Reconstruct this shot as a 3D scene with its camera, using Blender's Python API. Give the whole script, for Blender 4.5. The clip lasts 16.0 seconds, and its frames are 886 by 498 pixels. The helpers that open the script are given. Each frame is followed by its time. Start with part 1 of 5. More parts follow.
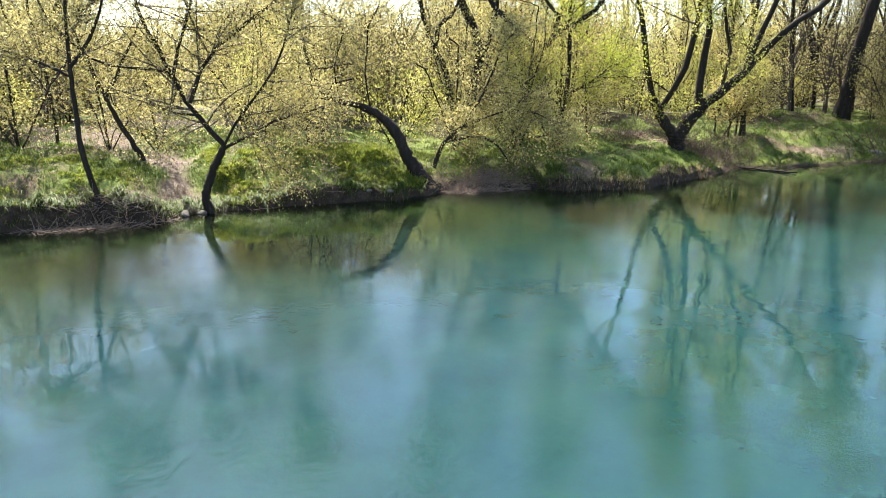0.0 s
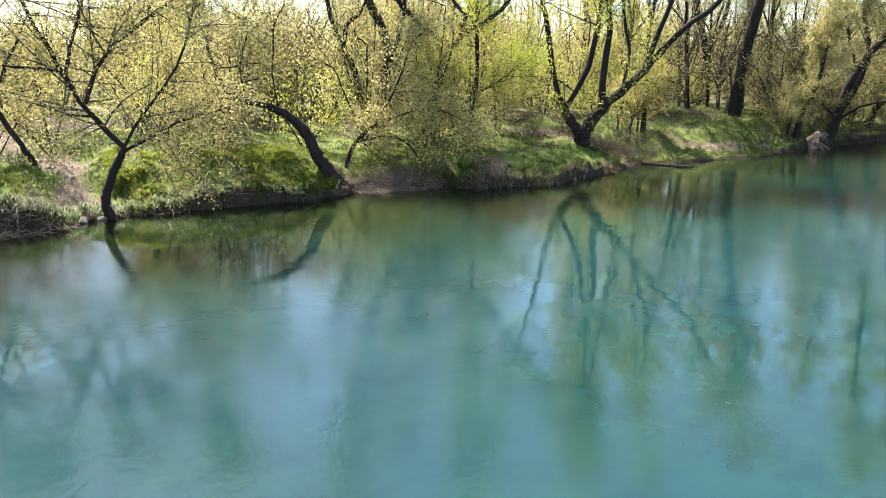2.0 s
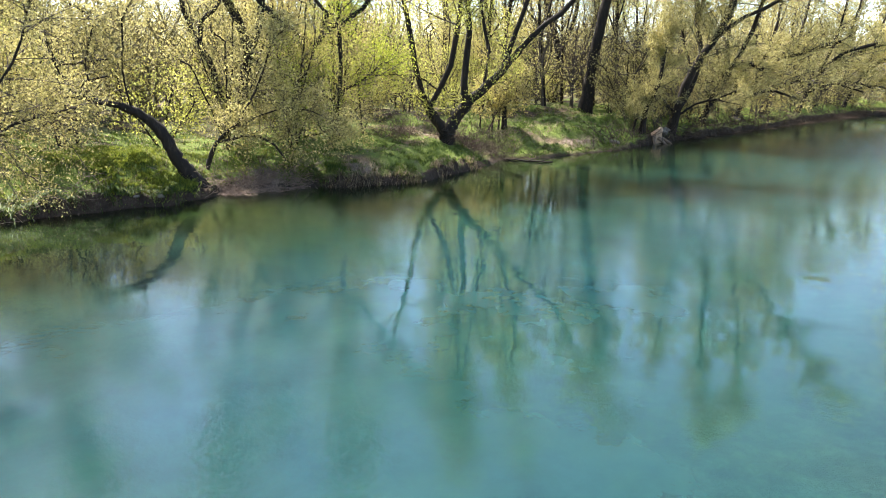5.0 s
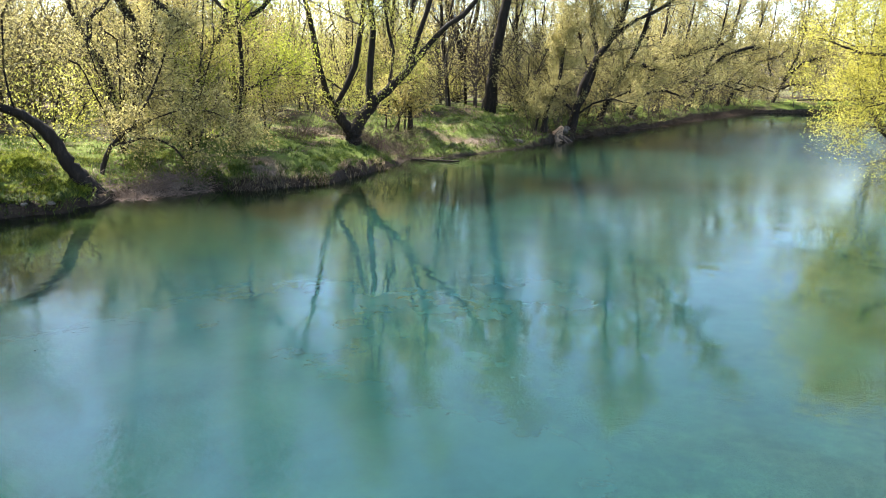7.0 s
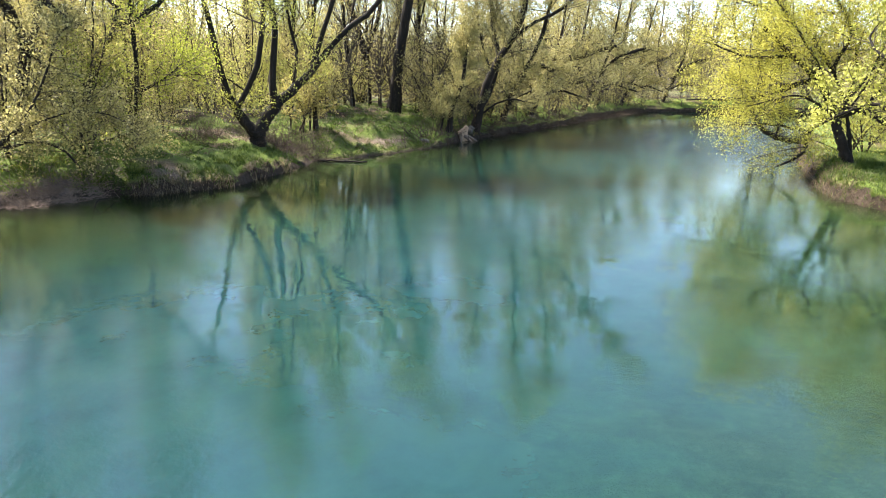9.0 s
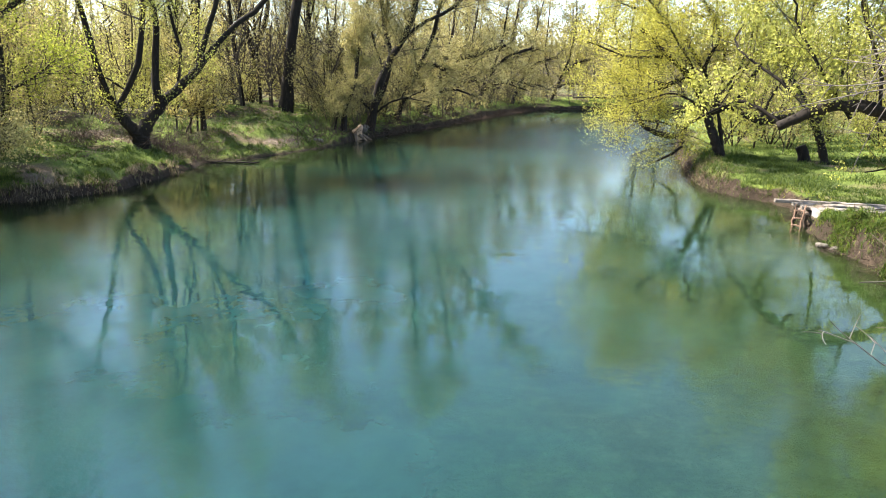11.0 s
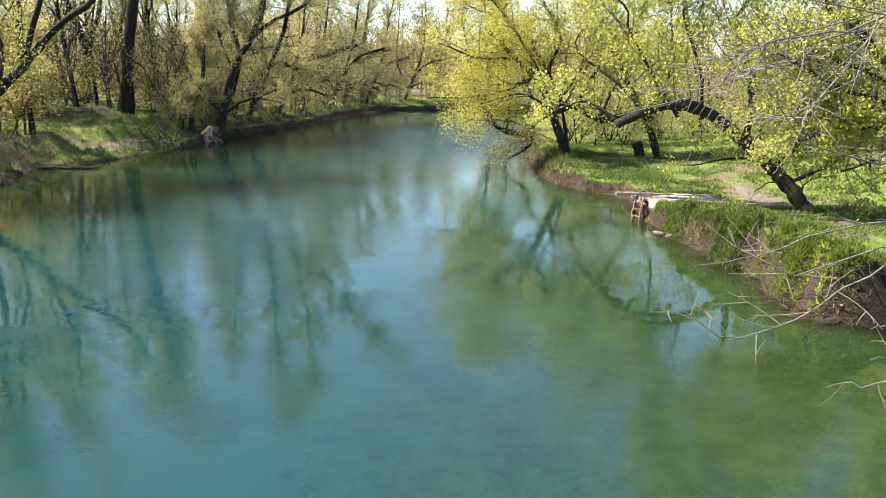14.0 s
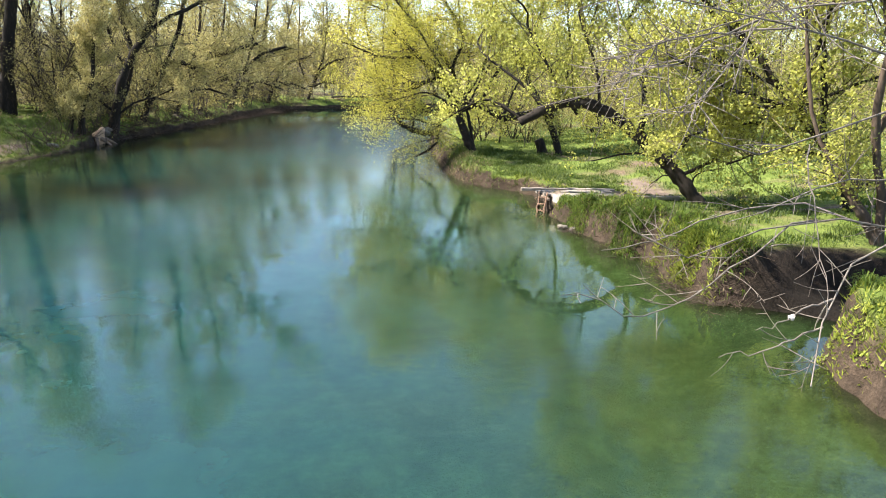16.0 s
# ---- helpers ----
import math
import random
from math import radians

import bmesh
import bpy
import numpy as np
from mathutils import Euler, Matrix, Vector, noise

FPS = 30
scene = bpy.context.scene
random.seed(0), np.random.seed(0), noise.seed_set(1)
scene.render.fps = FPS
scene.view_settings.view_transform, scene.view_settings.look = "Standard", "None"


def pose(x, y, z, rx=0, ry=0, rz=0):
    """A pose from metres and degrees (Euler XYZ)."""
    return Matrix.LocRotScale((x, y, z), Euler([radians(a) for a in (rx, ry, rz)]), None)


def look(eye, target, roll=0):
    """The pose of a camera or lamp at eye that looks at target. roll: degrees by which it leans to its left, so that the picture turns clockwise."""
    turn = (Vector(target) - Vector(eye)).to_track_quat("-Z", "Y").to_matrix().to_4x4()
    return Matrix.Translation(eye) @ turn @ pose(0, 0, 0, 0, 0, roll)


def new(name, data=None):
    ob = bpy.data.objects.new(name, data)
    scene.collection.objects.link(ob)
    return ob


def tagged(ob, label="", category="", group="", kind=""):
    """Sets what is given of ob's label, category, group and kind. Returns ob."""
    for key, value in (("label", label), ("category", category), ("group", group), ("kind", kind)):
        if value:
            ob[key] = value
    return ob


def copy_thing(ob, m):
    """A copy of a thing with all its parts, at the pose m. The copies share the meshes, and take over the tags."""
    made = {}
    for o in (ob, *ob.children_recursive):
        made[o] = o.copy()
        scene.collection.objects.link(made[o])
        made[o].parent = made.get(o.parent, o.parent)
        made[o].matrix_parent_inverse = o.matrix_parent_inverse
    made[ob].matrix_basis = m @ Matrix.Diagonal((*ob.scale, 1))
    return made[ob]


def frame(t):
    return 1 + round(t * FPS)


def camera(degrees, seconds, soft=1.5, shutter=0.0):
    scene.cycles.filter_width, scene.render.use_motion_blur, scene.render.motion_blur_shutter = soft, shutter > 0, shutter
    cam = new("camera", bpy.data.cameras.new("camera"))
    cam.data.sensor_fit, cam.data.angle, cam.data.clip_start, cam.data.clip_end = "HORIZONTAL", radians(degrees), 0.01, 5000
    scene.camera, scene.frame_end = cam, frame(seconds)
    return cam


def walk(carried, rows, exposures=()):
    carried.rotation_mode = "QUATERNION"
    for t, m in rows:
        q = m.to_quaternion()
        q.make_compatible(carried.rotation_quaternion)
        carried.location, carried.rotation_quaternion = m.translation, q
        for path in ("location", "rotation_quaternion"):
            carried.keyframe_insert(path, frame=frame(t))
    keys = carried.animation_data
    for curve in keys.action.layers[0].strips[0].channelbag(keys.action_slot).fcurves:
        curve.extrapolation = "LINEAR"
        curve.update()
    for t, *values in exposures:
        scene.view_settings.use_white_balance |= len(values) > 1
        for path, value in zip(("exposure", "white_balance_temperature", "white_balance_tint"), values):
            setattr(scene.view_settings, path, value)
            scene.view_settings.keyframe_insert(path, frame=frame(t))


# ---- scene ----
cam = camera(63.4, 16.0, soft=1.0)
PATH = [
    (0, look((0.000, 0.001, 4.999), (-33.718, 19.266, -4.591), 0.58)),
    (0.5, look((0.003, 0.018, 5.002), (-33.127, 20.279, -4.584), 0.56)),
    (1, look((0.016, 0.020, 5.005), (-32.472, 21.294, -4.584), 0.58)),
    (1.5, look((0.029, 0.020, 5.009), (-31.794, 22.277, -4.580), 0.56)),
    (2, look((0.037, 0.008, 5.013), (-31.091, 23.226, -4.577), 0.59)),
    (2.5, look((0.030, -0.024, 5.016), (-30.355, 24.154, -4.583), 0.64)),
    (3, look((0.041, -0.042, 5.021), (-29.585, 25.060, -4.581), 0.73)),
    (3.5, look((0.050, -0.058, 5.027), (-28.795, 25.934, -4.584), 0.79)),
    (4, look((0.037, -0.098, 5.033), (-27.984, 26.779, -4.584), 0.83)),
    (6.5, look((-0.038, -0.232, 5.054), (-23.287, 30.884, -4.499), 1.01)),
    (7, look((-0.065, -0.283, 5.059), (-22.289, 31.581, -4.470), 1.03)),
    (7.5, look((-0.096, -0.368, 5.064), (-21.286, 32.199, -4.441), 1.06)),
    (8, look((-0.128, -0.439, 5.070), (-20.336, 32.752, -4.414), 1.06)),
    (8.5, look((-0.153, -0.469, 5.074), (-19.212, 33.405, -4.376), 1.12)),
    (9, look((-0.160, -0.485, 5.076), (-17.969, 34.068, -4.354), 1.16)),
    (11.5, look((-0.085, -0.525, 5.072), (-11.408, 36.682, -4.281), 1.26)),
    (12, look((-0.091, -0.532, 5.089), (-10.049, 37.070, -4.233), 1.30)),
    (12.5, look((-0.092, -0.561, 5.102), (-8.662, 37.391, -4.183), 1.31)),
    (13, look((-0.110, -0.600, 5.107), (-7.360, 37.637, -4.135), 1.38)),
    (13.5, look((-0.140, -0.639, 5.109), (-6.203, 37.809, -4.109), 1.46)),
    (14, look((-0.168, -0.683, 5.105), (-5.244, 37.909, -4.110), 1.48)),
    (14.5, look((-0.193, -0.732, 5.106), (-4.127, 37.997, -4.092), 1.43)),
    (15, look((-0.205, -0.796, 5.104), (-2.957, 38.037, -4.081), 1.42)),
    (15.5, look((-0.220, -0.835, 5.099), (-1.581, 38.079, -4.058), 1.44)),
    (16, look((-0.229, -0.863, 5.091), (-0.231, 38.080, -4.041), 1.47)),
]
walk(cam, PATH, exposures=((0.0, 2.27), (7.0, 2.28), (11.5, 2.06), (16.0, 1.97)))

# ---- world and sun ----
SUN_AZ, SUN_EL = radians(-86), radians(52)
world = bpy.data.worlds.new("sky")
scene.world = world
world.use_nodes = True
wn, wl = world.node_tree.nodes, world.node_tree.links
wn.clear()
sky = wn.new("ShaderNodeTexSky")
sky.sky_type = "NISHITA"
sky.sun_disc = False
sky.sun_elevation, sky.sun_rotation = SUN_EL, SUN_AZ
sky.air_density, sky.dust_density, sky.ozone_density = 1.0, 0.6, 1.6
bg = wn.new("ShaderNodeBackground")
bg.inputs["Strength"].default_value = 0.1
wo = wn.new("ShaderNodeOutputWorld")
wl.new(sky.outputs[0], bg.inputs[0])
wl.new(bg.outputs[0], wo.inputs[0])
sun_data = bpy.data.lights.new("sun", "SUN")
sun_data.energy, sun_data.angle, sun_data.color = 5.0, radians(0.53), (1.0, 0.94, 0.84)
sun = new("sun", sun_data)
sun_way = Vector((math.sin(SUN_AZ) * math.cos(SUN_EL), math.cos(SUN_AZ) * math.cos(SUN_EL), math.sin(SUN_EL)))
sun.matrix_world = look(sun_way * 120, (0, 0, 0))


# ---- materials ----
def nodes_of(name):
    m = bpy.data.materials.new(name)
    m.use_nodes = True
    n, l = m.node_tree.nodes, m.node_tree.links
    n.clear()
    return m, n, l


def ramp(n, stops):
    r = n.new("ShaderNodeValToRGB")
    el = r.color_ramp.elements
    while len(el) < len(stops):
        el.new(0.5)
    for e, (p, c) in zip(el, stops):
        e.position, e.color = p, (*c, 1) if len(c) == 3 else c
    return r


def noise_tex(n, l, scale, detail=4, rough=0.6, vec=None):
    t = n.new("ShaderNodeTexNoise")
    t.inputs["Scale"].default_value, t.inputs["Detail"].default_value, t.inputs["Roughness"].default_value = scale, detail, rough
    if vec is not None:
        l.new(vec, t.inputs["Vector"])
    return t


def mix_rgb(n, l, fac, a, b, blend="MIX"):
    m = n.new("ShaderNodeMix")
    m.data_type, m.blend_type = "RGBA", blend
    for value, sock in ((fac, m.inputs[0]), (a, m.inputs[6]), (b, m.inputs[7])):
        if isinstance(value, (int, float)):
            sock.default_value = value
        elif isinstance(value, tuple):
            sock.default_value = (*value, 1)
        else:
            l.new(value, sock)
    return m.outputs[2]


def math_node(n, l, op, a, b=None, clamp=False):
    m = n.new("ShaderNodeMath")
    m.operation, m.use_clamp = op, clamp
    for value, sock in ((a, m.inputs[0]), (b, m.inputs[1])):
        if value is None:
            continue
        if isinstance(value, (int, float)):
            sock.default_value = value
        else:
            l.new(value, sock)
    return m.outputs[0]


def leaf_material(name, dark, mid, light, glow=0.58):
    """Thin leaves: diffuse and translucent, each leaf of its own tint."""
    m, n, l = nodes_of(name)
    geo = n.new("ShaderNodeNewGeometry")
    r = ramp(n, [(0.0, dark), (0.5, mid), (1.0, light)])
    l.new(geo.outputs["Random Per Island"], r.inputs[0])
    pos = n.new("ShaderNodeTexCoord")
    big = noise_tex(n, l, 0.5, 3, 0.6, pos.outputs["Object"])
    br = ramp(n, [(0.3, (0.62, 0.62, 0.6)), (0.7, (1.15, 1.1, 1.0))])
    l.new(big.outputs[0], br.inputs[0])
    col = mix_rgb(n, l, 1.0, r.outputs[0], br.outputs[0], "MULTIPLY")
    d = n.new("ShaderNodeBsdfPrincipled")
    d.inputs["Roughness"].default_value = 0.55
    d.inputs["Specular IOR Level"].default_value = 0.3
    l.new(col, d.inputs["Base Color"])
    t = n.new("ShaderNodeBsdfTranslucent")
    l.new(col, t.inputs[0])
    mx = n.new("ShaderNodeMixShader")
    mx.inputs[0].default_value = glow
    l.new(d.outputs[0], mx.inputs[1])
    l.new(t.outputs[0], mx.inputs[2])
    o = n.new("ShaderNodeOutputMaterial")
    l.new(mx.outputs[0], o.inputs[0])
    return m


def rough_material(name, stops, scale, bump=0.4, fine=30.0, rough=0.9, stretch=(1, 1, 1), bump_size=0.03):
    """A matt natural surface: coloured by noise at two scales, with relief."""
    m, n, l = nodes_of(name)
    tc = n.new("ShaderNodeTexCoord")
    mp = n.new("ShaderNodeMapping")
    mp.inputs["Scale"].default_value = stretch
    l.new(tc.outputs["Object"], mp.inputs[0])
    a = noise_tex(n, l, scale, 5, 0.65, mp.outputs[0])
    b = noise_tex(n, l, fine, 4, 0.6, mp.outputs[0])
    f = mix_rgb(n, l, 0.4, a.outputs[0], b.outputs[0])
    r = ramp(n, stops)
    l.new(f, r.inputs[0])
    p = n.new("ShaderNodeBsdfPrincipled")
    p.inputs["Roughness"].default_value = rough
    p.inputs["Specular IOR Level"].default_value = 0.25
    l.new(r.outputs[0], p.inputs["Base Color"])
    bp = n.new("ShaderNodeBump")
    bp.inputs["Strength"].default_value, bp.inputs["Distance"].default_value = bump, bump_size
    l.new(f, bp.inputs["Height"])
    l.new(bp.outputs[0], p.inputs["Normal"])
    o = n.new("ShaderNodeOutputMaterial")
    l.new(p.outputs[0], o.inputs[0])
    return m


BARK_DARK = rough_material("bark_dark", [(0.3, (0.008, 0.006, 0.0045)), (0.52, (0.019, 0.014, 0.0105)), (0.72, (0.05, 0.038, 0.029))], 3.0, 1.0, 14.0, stretch=(1, 1, 0.25))
BARK_BROWN = rough_material("bark_brown", [(0.3, (0.03, 0.02, 0.014)), (0.55, (0.075, 0.052, 0.037)), (0.75, (0.16, 0.12, 0.085))], 3.0, 0.8, 14.0, stretch=(1, 1, 0.3))
BARK_GREY = rough_material("bark_grey", [(0.3, (0.07, 0.056, 0.046)), (0.55, (0.16, 0.133, 0.112)), (0.75, (0.28, 0.24, 0.205))], 6.0, 0.5, 40.0, stretch=(1, 1, 0.5), bump_size=0.006)
TWIG = rough_material("twig_bark", [(0.3, (0.04, 0.031, 0.025)), (0.6, (0.09, 0.072, 0.058)), (0.8, (0.16, 0.132, 0.106))], 2.0, 0.2, 9.0)
TWIG_OLIVE = rough_material("twig_olive", [(0.3, (0.07, 0.06, 0.03)), (0.6, (0.14, 0.12, 0.06)), (0.8, (0.2, 0.18, 0.1))], 2.0, 0.2, 9.0)
DEAD_WOOD = rough_material("dead_wood", [(0.3, (0.09, 0.062, 0.045)), (0.55, (0.2, 0.145, 0.11)), (0.75, (0.34, 0.27, 0.21))], 4.0, 0.5, 25.0)
PLANK = rough_material("weathered_plank", [(0.3, (0.11, 0.085, 0.07)), (0.5, (0.22, 0.185, 0.155)), (0.75, (0.36, 0.31, 0.27))], 2.5, 0.6, 30.0, stretch=(0.3, 3, 3), bump_size=0.01)
LADDER = rough_material("ladder_wood", [(0.3, (0.13, 0.07, 0.045)), (0.55, (0.26, 0.16, 0.11)), (0.75, (0.4, 0.28, 0.2))], 5.0, 0.4, 40.0, bump_size=0.005)
STONE_PALE = rough_material("pale_stone", [(0.3, (0.16, 0.145, 0.125)), (0.55, (0.3, 0.275, 0.245)), (0.75, (0.42, 0.39, 0.35))], 3.0, 0.7, 20.0)
STONE = rough_material("bank_stone", [(0.3, (0.07, 0.06, 0.05)), (0.55, (0.14, 0.122, 0.1)), (0.75, (0.22, 0.195, 0.165))], 3.0, 0.7, 20.0)
CUT_WOOD = rough_material("split_wood", [(0.3, (0.3, 0.19, 0.12)), (0.55, (0.5, 0.35, 0.24)), (0.75, (0.66, 0.5, 0.36))], 4.0, 0.5, 20.0, stretch=(1, 1, 0.3))
FLUFF = rough_material("seed_fluff", [(0.3, (0.3, 0.26, 0.22)), (0.7, (0.5, 0.45, 0.4))], 20.0, 0.5, 90.0, bump_size=0.005)
ROPE = rough_material("rope_fibre", [(0.3, (0.05, 0.06, 0.03)), (0.7, (0.12, 0.12, 0.07))], 20.0, 0.4, 60.0)

LEAF_LIME = leaf_material("leaf_lime", (0.255, 0.232, 0.085), (0.405, 0.365, 0.145), (0.565, 0.51, 0.24))
LEAF_YELLOW = leaf_material("leaf_yellow", (0.4, 0.38, 0.06), (0.57, 0.545, 0.1), (0.72, 0.69, 0.18), 0.66)
LEAF_OLIVE = leaf_material("leaf_olive", (0.27, 0.235, 0.075), (0.4, 0.35, 0.12), (0.53, 0.47, 0.19))
LEAF_FRESH = leaf_material("leaf_fresh", (0.28, 0.29, 0.06), (0.435, 0.445, 0.105), (0.58, 0.59, 0.18), 0.68)
LEAF_GREEN = leaf_material("leaf_green", (0.24, 0.3, 0.035), (0.38, 0.44, 0.055), (0.52, 0.57, 0.1), 0.66)
GRASS = leaf_material("grass_blade", (0.026, 0.054, 0.006), (0.066, 0.115, 0.012), (0.155, 0.195, 0.032), 0.42)
STRAW = leaf_material("straw_blade", (0.09, 0.062, 0.036), (0.18, 0.135, 0.08), (0.3, 0.24, 0.155), 0.25)
HERB = leaf_material("herb_leaf", (0.12, 0.16, 0.025), (0.23, 0.28, 0.04), (0.37, 0.4, 0.08), 0.45)


def ground_material():
    m, n, l = nodes_of("meadow_and_soil")
    tc = n.new("ShaderNodeTexCoord")
    geo = n.new("ShaderNodeNewGeometry")
    big = noise_tex(n, l, 0.35, 5, 0.6, tc.outputs["Object"])
    mid = noise_tex(n, l, 2.2, 5, 0.65, tc.outputs["Object"])
    fine = noise_tex(n, l, 16.0, 4, 0.7, tc.outputs["Object"])
    two = mix_rgb(n, l, 0.45, mid.outputs[0], fine.outputs[0])
    grass = ramp(n, [(0.3, (0.05, 0.07, 0.014)), (0.5, (0.105, 0.14, 0.026)), (0.7, (0.2, 0.225, 0.06))])
    l.new(two, grass.inputs[0])
    soil = ramp(n, [(0.3, (0.012, 0.008, 0.0055)), (0.5, (0.036, 0.025, 0.017)), (0.72, (0.12, 0.084, 0.06))])
    l.new(two, soil.inputs[0])
    sand = ramp(n, [(0.3, (0.07, 0.05, 0.038)), (0.5, (0.15, 0.112, 0.087)), (0.72, (0.29, 0.23, 0.185))])
    l.new(two, sand.inputs[0])
    litter = ramp(n, [(0.35, (0.06, 0.042, 0.028)), (0.55, (0.15, 0.11, 0.07)), (0.75, (0.27, 0.21, 0.13))])
    l.new(fine.outputs[0], litter.inputs[0])
    patch = ramp(n, [(0.52, (0, 0, 0)), (0.66, (1, 1, 1))])
    l.new(big.outputs[0], patch.inputs[0])
    turf = mix_rgb(n, l, patch.outputs[0], grass.outputs[0], litter.outputs[0])
    sep = n.new("ShaderNodeSeparateXYZ")
    l.new(geo.outputs["Normal"], sep.inputs[0])
    steep = n.new("ShaderNodeMapRange")
    steep.inputs[1].default_value, steep.inputs[2].default_value = 0.86, 0.62
    l.new(sep.outputs["Z"], steep.inputs[0])
    steep_n = math_node(n, l, "MULTIPLY", steep.outputs[0], 0.95, True)
    c = mix_rgb(n, l, steep_n, turf, soil.outputs[0])
    bare = n.new("ShaderNodeAttribute")
    bare.attribute_name = "bare"
    bf = math_node(n, l, "SUBTRACT", math_node(n, l, "MULTIPLY", bare.outputs["Fac"], 1.6), math_node(n, l, "MULTIPLY", two, 0.8), True)
    c = mix_rgb(n, l, math_node(n, l, "MULTIPLY", bf, 1.4, True), c, sand.outputs[0])
    # Mask of the shade painted into the soil of the bay.
    bay_shade = n.new("ShaderNodeAttribute")
    bay_shade.attribute_name = "bay_shade"
    earth = n.new("ShaderNodeAttribute")
    earth.attribute_name = "earth"
    ef = math_node(n, l, "SUBTRACT", math_node(n, l, "MULTIPLY", earth.outputs["Fac"], 1.8), math_node(n, l, "MULTIPLY", two, 0.9), True)
    c = mix_rgb(n, l, math_node(n, l, "MULTIPLY", ef, 1.3, True), c, soil.outputs[0])
    pos = n.new("ShaderNodeSeparateXYZ")
    l.new(geo.outputs["Position"], pos.inputs[0])
    wet = n.new("ShaderNodeMapRange")
    wet.inputs[1].default_value, wet.inputs[2].default_value = 0.28, 0.02
    l.new(pos.outputs["Z"], wet.inputs[0])
    mud = ramp(n, [(0.3, (0.014, 0.01, 0.007)), (0.7, (0.06, 0.042, 0.028))])
    l.new(two, mud.inputs[0])
    c = mix_rgb(n, l, wet.outputs[0], c, mud.outputs[0])
    # The bay's deep shade is painted here as a near-black brown.
    dark_tone = ramp(n, [(0.3, (0.003, 0.0024, 0.0017)), (0.7, (0.015, 0.011, 0.008))])
    l.new(two, dark_tone.inputs[0])
    c = mix_rgb(n, l, bay_shade.outputs["Fac"], c, dark_tone.outputs[0])
    deep = n.new("ShaderNodeMapRange")
    deep.inputs[1].default_value, deep.inputs[2].default_value = 0.0, -0.25
    l.new(pos.outputs["Z"], deep.inputs[0])
    bed = ramp(n, [(0.3, (0.025, 0.036, 0.015)), (0.5, (0.075, 0.103, 0.042)), (0.72, (0.18, 0.21, 0.1))])
    l.new(two, bed.inputs[0])
    c = mix_rgb(n, l, deep.outputs[0], c, bed.outputs[0])
    p = n.new("ShaderNodeBsdfPrincipled")
    p.inputs["Roughness"].default_value = 0.95
    p.inputs["Specular IOR Level"].default_value = 0.15
    l.new(c, p.inputs["Base Color"])
    bp = n.new("ShaderNodeBump")
    bp.inputs["Strength"].default_value, bp.inputs["Distance"].default_value = 1.0, 0.14
    l.new(two, bp.inputs["Height"])
    l.new(bp.outputs[0], p.inputs["Normal"])
    o = n.new("ShaderNodeOutputMaterial")
    l.new(p.outputs[0], o.inputs[0])
    return m


